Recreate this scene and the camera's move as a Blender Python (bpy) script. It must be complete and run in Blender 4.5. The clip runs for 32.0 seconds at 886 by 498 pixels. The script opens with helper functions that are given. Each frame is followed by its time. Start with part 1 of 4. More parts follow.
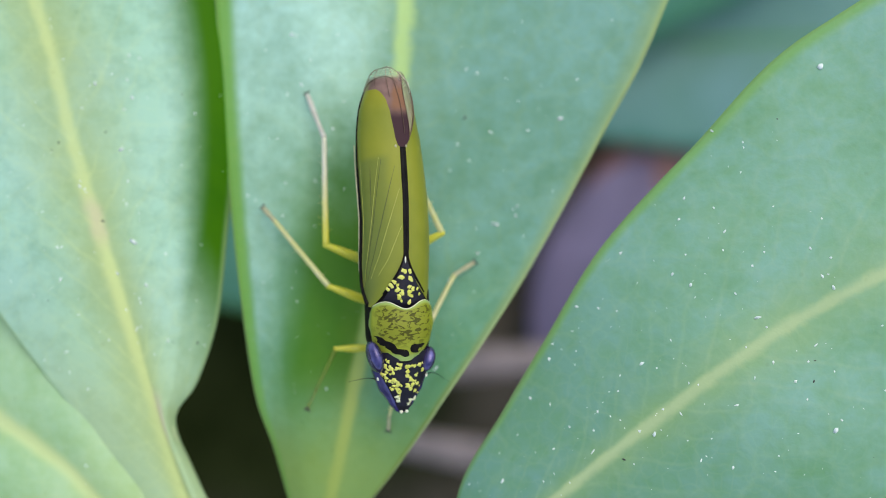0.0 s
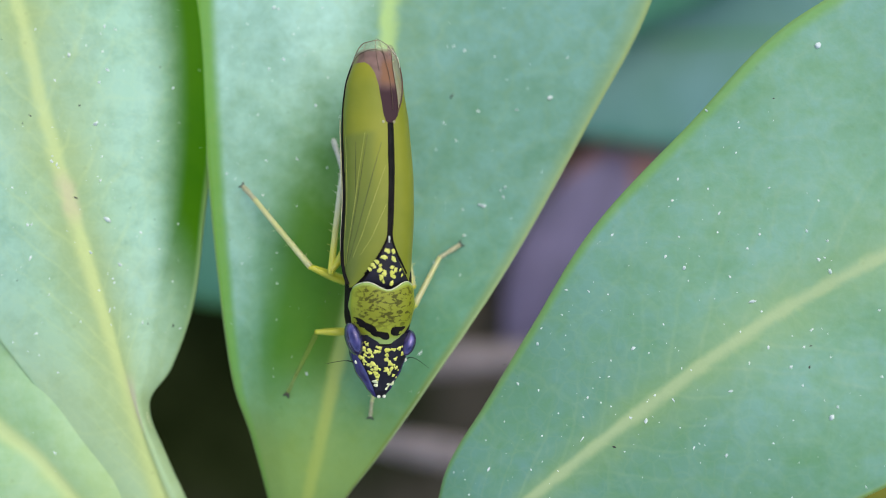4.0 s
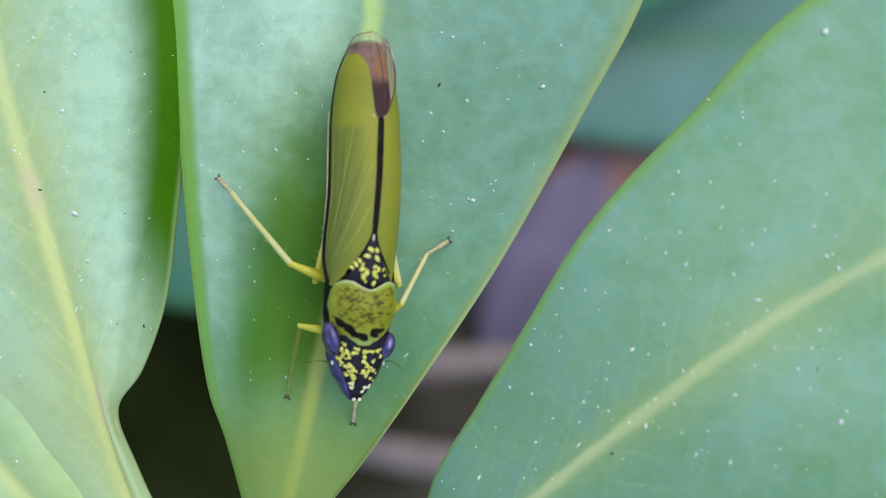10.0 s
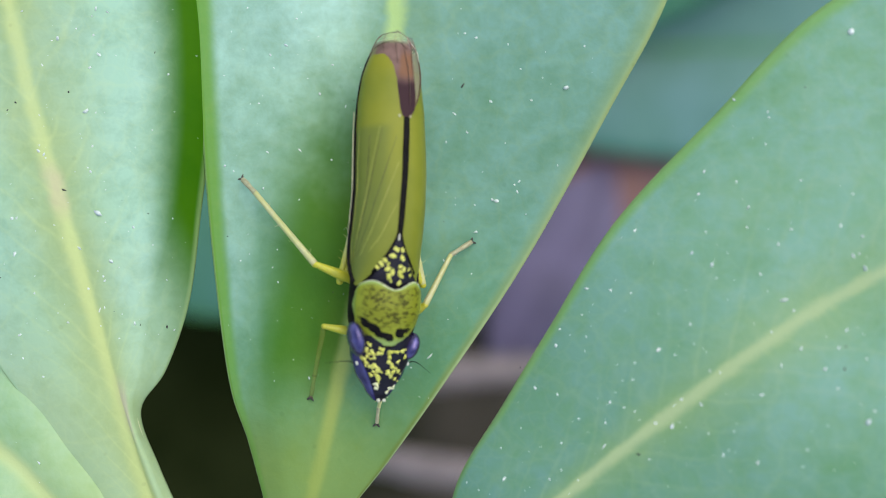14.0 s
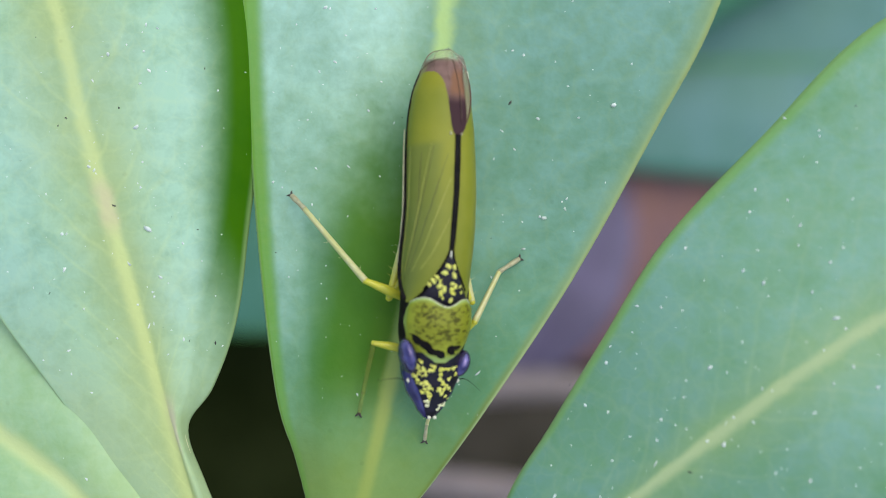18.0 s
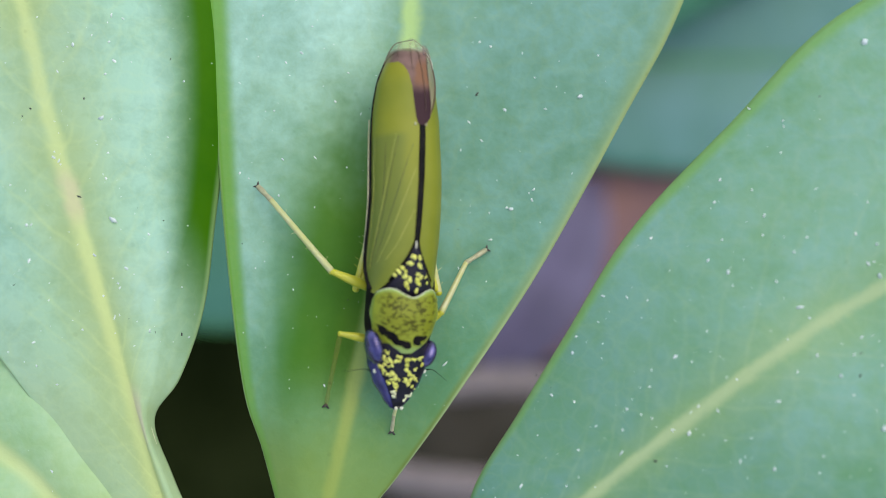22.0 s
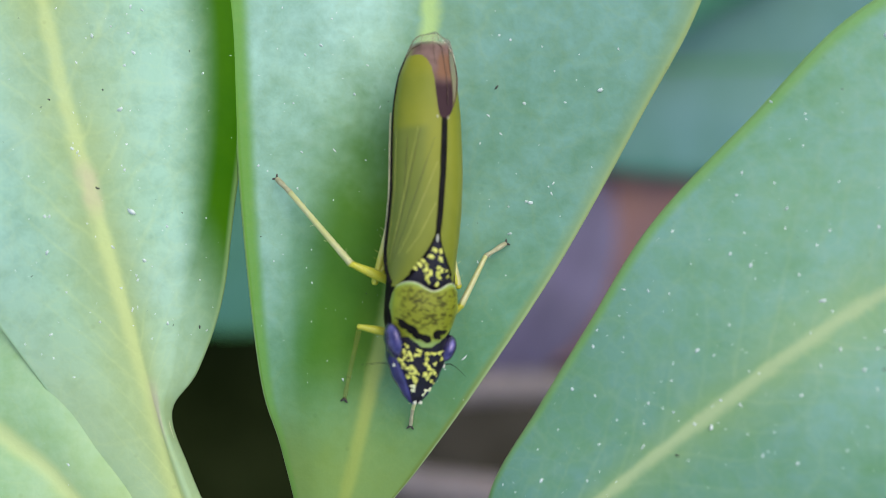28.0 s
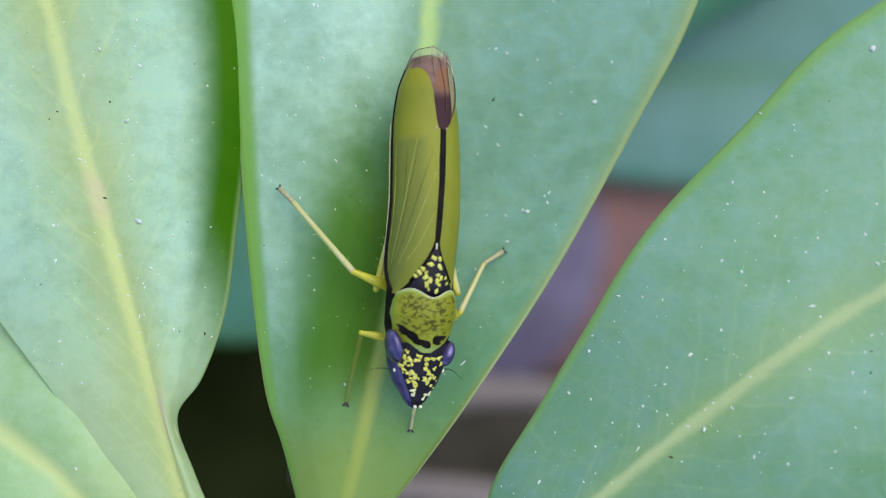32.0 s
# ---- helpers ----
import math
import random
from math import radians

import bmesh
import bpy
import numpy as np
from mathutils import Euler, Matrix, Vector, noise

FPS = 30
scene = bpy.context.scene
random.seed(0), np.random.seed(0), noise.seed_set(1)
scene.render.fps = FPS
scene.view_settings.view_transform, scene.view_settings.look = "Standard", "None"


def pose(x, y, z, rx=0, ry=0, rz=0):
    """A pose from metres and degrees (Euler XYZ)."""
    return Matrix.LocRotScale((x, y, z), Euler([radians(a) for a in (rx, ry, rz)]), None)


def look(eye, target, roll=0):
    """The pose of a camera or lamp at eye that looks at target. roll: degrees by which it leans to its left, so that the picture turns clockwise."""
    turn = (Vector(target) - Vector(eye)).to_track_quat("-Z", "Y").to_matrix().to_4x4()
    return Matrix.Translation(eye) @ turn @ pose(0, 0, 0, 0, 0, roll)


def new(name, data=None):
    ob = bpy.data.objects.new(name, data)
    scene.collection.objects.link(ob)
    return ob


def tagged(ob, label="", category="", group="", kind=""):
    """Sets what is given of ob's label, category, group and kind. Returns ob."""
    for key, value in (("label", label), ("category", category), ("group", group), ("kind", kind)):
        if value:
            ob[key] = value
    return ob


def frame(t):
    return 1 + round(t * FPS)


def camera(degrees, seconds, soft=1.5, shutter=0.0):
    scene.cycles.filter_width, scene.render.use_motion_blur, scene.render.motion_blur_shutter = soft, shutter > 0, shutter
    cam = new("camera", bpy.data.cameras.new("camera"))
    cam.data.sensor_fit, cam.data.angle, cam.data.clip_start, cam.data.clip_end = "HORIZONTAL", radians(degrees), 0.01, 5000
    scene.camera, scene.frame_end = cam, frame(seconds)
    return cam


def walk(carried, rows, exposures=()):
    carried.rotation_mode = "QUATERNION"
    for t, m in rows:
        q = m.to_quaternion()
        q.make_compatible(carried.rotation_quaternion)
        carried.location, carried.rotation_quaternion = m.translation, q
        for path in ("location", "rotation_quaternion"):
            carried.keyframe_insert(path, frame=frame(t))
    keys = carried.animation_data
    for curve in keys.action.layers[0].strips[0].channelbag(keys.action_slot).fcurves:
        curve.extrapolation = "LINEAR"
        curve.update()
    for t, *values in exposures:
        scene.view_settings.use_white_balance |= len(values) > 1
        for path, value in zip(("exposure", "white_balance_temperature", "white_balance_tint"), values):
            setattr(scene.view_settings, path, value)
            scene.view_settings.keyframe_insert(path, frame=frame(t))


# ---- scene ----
# ---------- camera: hand-held macro lens, millimetres and degrees ----------
MM = 0.001
cam = camera(40, 32.0, soft=0.85)
cam.data.dof.use_dof = True
cam.data.dof.focus_distance = 0.0418
cam.data.dof.aperture_fstop = 30.0

CAMERA_ROWS = [
    (0.0, 1.945, 1.161, 44.787, -1.164, 2.936, -0.616),
    (0.5, 1.775, 1.113, 44.926, -0.828, 2.268, -0.605),
    (1.0, 1.504, 0.908, 44.915, -0.764, 2.763, -0.587),
    (1.5, 1.283, 0.631, 43.810, -0.989, 1.926, -0.424),
    (2.0, 1.051, 0.402, 43.533, -1.250, 1.884, -0.225),
    (2.5, 1.057, 0.308, 43.169, -2.325, 2.049, -0.181),
    (3.0, 1.168, 0.257, 43.289, -1.629, 0.913, -0.254),
    (3.5, 1.257, 0.321, 43.466, -0.948, 1.404, -0.107),
    (4.0, 1.083, 0.254, 43.493, -0.872, 1.243, -0.073),
    (4.5, 1.064, 0.276, 43.568, -0.127, 1.664, -0.023),
    (6.5, 0.621, -0.003, 43.367, -0.286, 1.225, 0.103),
    (7.0, 0.722, -0.018, 43.658, 0.417, 0.561, -0.042),
    (7.5, 0.596, -0.077, 43.817, 0.447, 0.262, -0.006),
    (8.0, 0.092, -0.223, 43.598, -0.275, 1.446, 0.221),
    (8.5, -0.018, -0.101, 42.525, -0.044, 0.018, 0.048),
    (9.0, 0.000, 0.000, 41.627, 0.000, 0.000, -0.000),
    (9.5, 0.318, -0.083, 41.456, -0.442, -0.613, 0.041),
    (10.0, 0.369, -0.103, 41.233, -0.605, -0.258, 0.035),
    (10.5, 0.282, -0.177, 41.180, -0.330, -1.130, -0.096),
    (11.0, 0.007, -0.066, 41.167, 0.165, -0.560, -0.133),
    (11.5, -0.520, -0.100, 40.842, -0.620, 0.427, 0.102),
    (12.0, -0.562, 0.023, 40.616, -0.351, 0.383, 0.242),
    (12.5, -0.310, -0.109, 40.621, -0.731, -0.939, 0.165),
    (13.0, -0.266, -0.418, 41.031, -0.632, -0.968, 0.188),
    (13.5, -0.424, -0.609, 41.002, -0.919, -0.537, 0.087),
    (14.0, -0.512, -0.599, 41.138, 0.104, -0.335, 0.061),
    (14.5, -0.700, -0.635, 40.937, -0.658, -0.962, 0.019),
    (16.5, -1.768, -0.400, 40.775, 0.724, -1.402, 0.084),
    (17.0, -1.971, -0.311, 40.933, 0.925, -1.304, 0.103),
    (17.5, -2.213, -0.372, 40.991, 0.732, -1.613, 0.149),
    (18.0, -2.376, -0.494, 41.145, 0.742, -0.602, 0.240),
    (18.5, -2.033, -0.622, 41.028, 0.563, -1.338, 0.241),
    (19.0, -1.504, -0.645, 41.091, 0.687, -1.484, 0.132),
    (19.5, -1.189, -0.701, 41.085, 0.800, -1.346, 0.165),
    (20.0, -1.329, -1.012, 41.047, 0.359, -0.933, 0.163),
    (20.5, -1.435, -1.020, 41.145, 1.101, -1.716, 0.053),
    (21.0, -1.596, -0.930, 41.297, 1.079, -1.420, 0.231),
    (21.5, -1.735, -0.787, 41.312, 1.089, -1.298, 0.164),
    (22.0, -1.951, -0.816, 41.186, 0.755, -1.578, 0.134),
    (22.5, -2.298, -1.070, 41.077, 0.975, -1.244, 0.211),
    (23.0, -2.331, -1.298, 40.971, 1.149, -1.772, 0.067),
    (23.5, -2.277, -1.518, 40.789, 0.604, -1.092, 0.269),
    (24.0, -2.139, -1.707, 40.412, 0.027, -2.003, 0.152),
    (24.5, -1.962, -1.804, 40.478, 0.909, -2.492, 0.176),
    (25.0, -1.838, -1.756, 40.593, 1.593, -2.632, 0.279),
    (25.5, -1.965, -1.697, 40.670, 1.790, -2.107, 0.253),
    (27.5, -2.436, -1.220, 41.045, 2.378, -3.316, 0.095),
    (28.0, -2.591, -1.411, 40.936, 1.255, -1.556, 0.299),
    (28.5, -2.283, -1.803, 41.203, 1.589, -1.827, 0.153),
    (29.0, -1.613, -1.984, 41.538, 1.277, -2.895, 0.004),
    (29.5, -1.347, -1.870, 41.764, 1.057, -2.873, -0.014),
    (30.0, -1.727, -1.547, 41.938, 1.608, -2.384, 0.094),
    (30.5, -2.584, -1.388, 42.023, 1.551, -1.813, 0.132),
    (31.0, -3.192, -1.402, 42.037, 1.663, -2.194, 0.184),
    (31.5, -3.374, -1.499, 42.026, 1.467, -2.138, 0.234),
    (32.0, -3.166, -1.411, 41.999, 1.593, -2.325, 0.165),
]
walk(cam, [(t, pose(x * MM, y * MM, z * MM, a, b, c)) for t, x, y, z, a, b, c in CAMERA_ROWS],
     exposures=[(0.0, 0.63), (1.0, 0.60), (4.0, 0.65), (9.0, 0.62), (12.0, 0.61), (14.0, 0.66), (17.0, 0.61), (24.0, 0.62), (25.0, 0.68), (28.0, 0.62), (32.0, 0.60)])

# ---------- light: open bright sky with a soft veiled sun ----------
SUN_ELEVATION, SUN_AZIMUTH = radians(62), radians(42)
world = bpy.data.worlds.new("sky")
scene.world = world
world.use_nodes = True
wn = world.node_tree.nodes
sky = wn.new("ShaderNodeTexSky")
sky.sky_type = "NISHITA"
sky.sun_disc = False
sky.sun_elevation, sky.sun_rotation = SUN_ELEVATION, SUN_AZIMUTH
sky.air_density, sky.dust_density = 1.0, 2.0
world.node_tree.links.new(sky.outputs[0], wn["Background"].inputs[0])
wn["Background"].inputs[1].default_value = 0.15
sun_data = bpy.data.lights.new("sun", "SUN")
sun_data.energy, sun_data.angle, sun_data.color = 0.65, radians(80), (1.0, 0.95, 0.88)
sun = new("sun", sun_data)
sun_dir = Vector((math.sin(SUN_AZIMUTH) * math.cos(SUN_ELEVATION), math.cos(SUN_AZIMUTH) * math.cos(SUN_ELEVATION), math.sin(SUN_ELEVATION)))
sun.matrix_world = look(sun_dir * 2, (0, 0, 0))


# ---------- materials ----------
class Mat:
    """A small builder of node materials."""

    def __init__(self, name, rough=0.5, spec=0.5, metal=0.0):
        self.m = bpy.data.materials.new(name)
        self.m.use_nodes = True
        self.n, self.l = self.m.node_tree.nodes, self.m.node_tree.links
        self.p = self.n["Principled BSDF"]
        self.put("Roughness", rough)
        self.put("Specular IOR Level", spec)
        self.put("Metallic", metal)

    def put(self, slot, value):
        s = self.p.inputs[slot]
        if isinstance(value, (int, float)):
            s.default_value = value
        elif isinstance(value, tuple):
            s.default_value = (*value, 1.0)
        else:
            self.l.new(value, s)
        return self

    def node(self, kind, ins=(), operation=None, feature=None, data_type=None, interpolation=None):
        nd = self.n.new(kind)
        if operation:
            nd.operation = operation
        if feature:
            nd.feature = feature
        if data_type:
            nd.data_type = data_type
        if interpolation:
            nd.interpolation_type = interpolation
        for k, v in dict(ins).items():
            if isinstance(v, bpy.types.NodeSocket):
                self.l.new(v, nd.inputs[k])
            elif isinstance(v, tuple) and len(nd.inputs[k].default_value) == 4:
                nd.inputs[k].default_value = (*v, 1.0)
            else:
                nd.inputs[k].default_value = v
        return nd

    def coords(self, which="Object"):
        return self.node("ShaderNodeTexCoord").outputs[which]

    def uv(self):
        sep = self.node("ShaderNodeSeparateXYZ", {0: self.coords("UV")})
        return sep.outputs[0], sep.outputs[1]

    def math(self, op, a, b=0.0, c=0.0):
        return self.node("ShaderNodeMath", {0: a, 1: b, 2: c}, operation=op).outputs[0]

    def ramp(self, value, lo, hi, a=0.0, b=1.0):
        return self.node("ShaderNodeMapRange", {0: value, 1: lo, 2: hi, 3: a, 4: b}, interpolation="SMOOTHSTEP").outputs[0]

    def noise(self, size_mm, detail=3.0, rough=0.55, vec=None, warp=0.0):
        nd = self.node("ShaderNodeTexNoise", {"Vector": vec or self.coords(), "Scale": 1000.0 / size_mm, "Detail": detail, "Roughness": rough, "Distortion": warp})
        return nd.outputs[0]

    def voronoi(self, size_mm, feature="F1", vec=None, rand=1.0):
        nd = self.node("ShaderNodeTexVoronoi", {"Vector": vec or self.coords(), "Scale": 1000.0 / size_mm, "Randomness": rand}, feature=feature)
        return nd.outputs[0]

    def mix(self, fac, a, b):
        nd = self.node("ShaderNodeMix", data_type="RGBA")
        for k, v in ((0, fac), (6, a), (7, b)):
            if isinstance(v, bpy.types.NodeSocket):
                self.l.new(v, nd.inputs[k])
            else:
                nd.inputs[k].default_value = (*v, 1.0) if isinstance(v, tuple) else v
        return nd.outputs[2]

    def bump(self, height, mm, strength=1.0):
        nd = self.node("ShaderNodeBump", {"Height": height, "Strength": strength, "Distance": mm * MM})
        self.l.new(nd.outputs[0], self.p.inputs["Normal"])
        return self


def leaf_material(name, green, wax, vein, margin, bloom=0.8, rough=0.45, core=0.03, rims=(0.03, 0.03), body_shade=0.0, thick=None, base=(0.36, 0.12, 0.75), scar=False, olive=False, hem=((0.1, 0.28, 0.06), 0.02), glow=0.26, tip=None, lip=0.55):
    """A thick waxy leaf: green flesh, pale wax bloom in patches, yellow midrib, green margins of the given breadths.
    The insect's shade beside the midrib is painted in by leaving out bloom; thick: a paler wax that paints sky glare.
    UV x runs across, y along."""
    m = Mat(name, rough=rough, spec=0.2)
    u, v = m.uv()
    off = m.math("ABSOLUTE", m.math("SUBTRACT", u, 0.5))
    cloud = m.noise(3.6, 4.0, 0.6)
    fine = m.noise(0.3, 3.0, 0.6)
    patch = m.noise(0.8, 4.0, 0.6, warp=0.2)
    flesh = m.mix(m.ramp(cloud, 0.3, 0.72), green, tuple(c * f for c, f in zip(green, (1.5, 1.2, 1.3))))
    cover = m.math("MULTIPLY_ADD", m.math("SUBTRACT", patch, 0.5), 0.8, m.math("MULTIPLY_ADD", m.math("SUBTRACT", cloud, 0.5), 0.8, bloom))
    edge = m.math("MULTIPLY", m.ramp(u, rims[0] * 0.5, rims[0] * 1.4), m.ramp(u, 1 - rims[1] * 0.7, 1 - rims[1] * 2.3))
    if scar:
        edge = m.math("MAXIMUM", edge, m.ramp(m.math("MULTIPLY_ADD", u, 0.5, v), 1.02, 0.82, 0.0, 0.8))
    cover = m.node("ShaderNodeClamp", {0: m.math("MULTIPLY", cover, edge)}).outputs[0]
    if olive:
        cover = m.math("MULTIPLY", cover, m.ramp(v, 0.14, 0.52, 0.55, 1.0))
    # Insect's soft shade painted in: the bloom is left out beside the midrib.
    if body_shade:
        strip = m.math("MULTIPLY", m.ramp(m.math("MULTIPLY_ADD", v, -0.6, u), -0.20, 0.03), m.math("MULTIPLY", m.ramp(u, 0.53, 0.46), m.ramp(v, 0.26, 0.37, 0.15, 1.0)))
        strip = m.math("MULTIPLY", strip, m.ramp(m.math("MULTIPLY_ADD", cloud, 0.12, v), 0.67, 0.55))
        cover = m.math("MULTIPLY", cover, m.math("MULTIPLY_ADD", strip, -body_shade, 1.0))
    # Sky glare painted as paler wax: the leaf's left half and a margin streak.
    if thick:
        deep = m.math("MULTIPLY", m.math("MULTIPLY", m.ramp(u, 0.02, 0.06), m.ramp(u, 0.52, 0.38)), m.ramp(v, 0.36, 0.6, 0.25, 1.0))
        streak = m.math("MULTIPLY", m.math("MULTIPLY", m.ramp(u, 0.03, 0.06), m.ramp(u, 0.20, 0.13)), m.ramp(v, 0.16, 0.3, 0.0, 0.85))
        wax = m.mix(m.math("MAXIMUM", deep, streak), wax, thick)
    if tip:
        wax = m.mix(m.ramp(m.math("MULTIPLY_ADD", cloud, 0.15, v), 0.45, 0.80, 0.0, 0.9), wax, tip)
    broad = m.noise(5.5, 3.0, 0.55, warp=0.4)
    if olive:
        wax = m.mix(m.ramp(v, 0.52, 0.22, 0.0, 0.8), wax, (0.12, 0.34, 0.16))
    tint = m.node("ShaderNodeMix", {0: m.ramp(broad, 0.36, 0.66, 0.0, 0.6), 7: (0.96, 0.98, 0.82)}, data_type="RGBA")
    tint.blend_type = "MULTIPLY"
    if isinstance(wax, tuple):
        tint.inputs[6].default_value = (*wax, 1.0)
    else:
        m.l.new(wax, tint.inputs[6])
    col = m.mix(cover, flesh, tint.outputs[2])
    near = m.math("MULTIPLY", m.ramp(off, 0.26 if scar else 0.15, 0.0), m.ramp(cloud, 0.2, 0.7, glow * 0.5, glow))
    col = m.mix(near, col, tuple(0.5 * (a + b) for a, b in zip(vein, green)))
    wob = m.math("MULTIPLY", m.math("MULTIPLY_ADD", m.math("SUBTRACT", patch, 0.5), 0.03, off), m.math("MULTIPLY_ADD", v, 2.2 if olive else 2.6 if scar else 1.3, 0.15 if olive else 0.0 if scar else 0.5))
    ribcol = m.mix(m.ramp(v, 0.3, 0.55), vein, (0.46, 0.64, 0.20)) if olive else vein
    col = m.mix(m.math("MULTIPLY", m.ramp(wob, core * 1.9, core * 0.2), m.ramp(v, 0.3, 0.62, 0.9, 0.82 if olive else 0.5 if scar else 0.75)), col, ribcol)
    col = m.mix(m.math("MULTIPLY", m.ramp(v, base[0], base[1]), base[2]), col, tuple(0.65 * a + 0.35 * b for a, b in zip(vein, green)))
    if scar:
        mark = m.math("MULTIPLY", m.ramp(m.math("MULTIPLY_ADD", patch, 0.06, m.math("ABSOLUTE", m.math("SUBTRACT", u, 0.60))), 0.17, 0.06), m.math("MULTIPLY", m.ramp(v, 0.21, 0.26), m.ramp(v, 0.34, 0.28)))
        col = m.mix(m.math("MULTIPLY", mark, 0.5), col, (0.55, 0.42, 0.33))
        bruise = m.math("MULTIPLY", m.ramp(m.math("MULTIPLY_ADD", patch, 0.05, off), 0.075, 0.03), m.math("MULTIPLY", m.ramp(v, 0.495, 0.53), m.ramp(v, 0.58, 0.545)))
        col = m.mix(m.math("MULTIPLY", bruise, 0.5), col, (0.58, 0.47, 0.31))
    if olive:
        band = m.math("MULTIPLY", m.ramp(m.math("MULTIPLY_ADD", patch, 0.02, u), 0.958, 0.997), m.ramp(v, 0.55, 0.28, 0.5, 0.85))
        col = m.mix(band, col, m.mix(m.ramp(v, 0.3, 0.5), (0.15, 0.21, 0.03), (0.22, 0.33, 0.11)))
    col = m.mix(m.math("MULTIPLY", m.ramp(m.math("MULTIPLY_ADD", cloud, 0.012, u), hem[1] + 0.006, hem[1] * 0.5), m.ramp(v, 0.2, 0.5, 0.55, 0.9)), col, hem[0])
    col = m.mix(m.math("MULTIPLY", m.ramp(u, 0.984, 0.999), 0.6), col, margin)
    if lip:
        rim = m.math("MAXIMUM", m.ramp(u, 0.978, 0.996), m.ramp(u, 0.009, 0.002))
        col = m.mix(m.math("MULTIPLY", rim, m.ramp(v, 0.62, 0.42, 0.3, lip)), col, (0.33, 0.44, 0.20))
    net = m.node("ShaderNodeVectorMath", {0: m.coords(), 1: m.node("ShaderNodeVectorMath", {0: m.node("ShaderNodeTexNoise", {"Vector": m.coords(), "Scale": 900.0}).outputs[1], 1: (0.0008, 0.0008, 0.0008)}, operation="MULTIPLY").outputs[0]}, operation="ADD").outputs[0]
    big = m.voronoi(2.3, "DISTANCE_TO_EDGE", net)
    small = m.voronoi(0.6, "DISTANCE_TO_EDGE", net)
    col = m.mix(m.math("MULTIPLY", m.ramp(big, 0.07, 0.0), m.math("MULTIPLY", cover, 0.07)), col, vein)
    wander = m.noise(3.0, 2.0, 0.5)
    slant = m.math("MULTIPLY_ADD", off, -9.0, m.math("MULTIPLY_ADD", wander, 1.1, m.math("MULTIPLY", v, 17.0)))
    side = m.math("ABSOLUTE", m.math("SUBTRACT", m.math("FRACT", slant), 0.5))
    lateral = m.math("MULTIPLY", m.ramp(side, 0.12, 0.0), m.math("MULTIPLY", m.ramp(off, 0.44, 0.10), m.ramp(wander, 0.38, 0.6, 0.2, 1.0)))
    col = m.mix(m.math("MULTIPLY", lateral, m.math("MULTIPLY", cover, 0.16 if scar else 0.06 if olive else 0.12)), col, vein)
    col = m.mix(m.math("MULTIPLY", m.ramp(small, 0.10, 0.0), m.math("MULTIPLY", cover, 0.06)), col, vein)
    freckle = m.math("MULTIPLY", m.ramp(m.voronoi(1.1), 0.10, 0.04), 0.10)
    m.put("Base Color", m.mix(freckle, col, tuple(c * 0.4 for c in green)))
    m.put("Roughness", m.ramp(m.math("MULTIPLY_ADD", patch, 0.6, m.math("MULTIPLY", fine, 0.4)), 0.3, 0.7, rough - 0.08, rough + 0.12))
    m.put("Specular IOR Level", m.math("MULTIPLY_ADD", cover, 0.15, 0.05))
    m.put("Coat Weight", m.math("MULTIPLY", cover, 0.10)).put("Coat Roughness", m.ramp(patch, 0.3, 0.7, 0.28, 0.45)).put("Coat IOR", 1.5)
    h = m.math("MULTIPLY_ADD", fine, 0.25, m.math("MULTIPLY_ADD", m.ramp(big, 0.0, 0.25), -0.4, patch))
    return m.bump(h, 0.05, 0.5).m


def plain(name, a, b, size, rough=0.5, spec=0.5, bump=0.02, detail=3.0):
    m = Mat(name, rough=rough, spec=spec)
    g = m.noise(size, detail)
    f = m.noise(size * 0.18, 2.0)
    m.put("Base Color", m.mix(m.math("MULTIPLY_ADD", f, 0.4, m.math("MULTIPLY", m.ramp(g, 0.3, 0.7), 0.75)), a, b))
    return m.bump(m.math("MULTIPLY_ADD", f, 0.5, g), bump, 0.6).m


GREEN = (0.09, 0.245, 0.012)
M_LEAF = leaf_material("waxy_leaf", (0.052, 0.165, 0.008), (0.183, 0.372, 0.285), (0.37, 0.44, 0.10), (0.42, 0.52, 0.22), core=0.027, rims=(0.012, 0.006), body_shade=0.95, thick=(0.42, 0.67, 0.52), base=(0.38, 0.18, 0.62), olive=True, hem=((0.18, 0.385, 0.055), 0.066))
M_LEAF_DUSTY = leaf_material("waxy_leaf_dusty", GREEN, (0.150, 0.312, 0.226), (0.42, 0.52, 0.24), (0.26, 0.38, 0.10), core=0.019, rims=(0.006, 0.006), base=(0.22, 0.04, 0.5), hem=((0.19, 0.38, 0.10), 0.035), glow=0.6, tip=(0.22, 0.42, 0.31))
# Dark green right margin paints the shade on this leaf's rolled edge.
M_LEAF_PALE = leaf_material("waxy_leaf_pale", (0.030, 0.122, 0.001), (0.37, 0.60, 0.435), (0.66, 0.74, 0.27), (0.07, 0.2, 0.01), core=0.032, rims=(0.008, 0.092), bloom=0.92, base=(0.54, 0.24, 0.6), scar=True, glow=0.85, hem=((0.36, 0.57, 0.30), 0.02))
M_LEAF_LOW = leaf_material("waxy_leaf_yellowing", (0.14, 0.32, 0.03), (0.38, 0.58, 0.33), (0.60, 0.68, 0.28), (0.38, 0.58, 0.30), core=0.05, rims=(0.01, 0.01), base=(0.70, 0.20, 0.6))
# Leaves far below: the shade they lie in is mixed into their colours.
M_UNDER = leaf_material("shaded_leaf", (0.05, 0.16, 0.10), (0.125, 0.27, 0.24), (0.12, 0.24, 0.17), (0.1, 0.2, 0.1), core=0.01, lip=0)
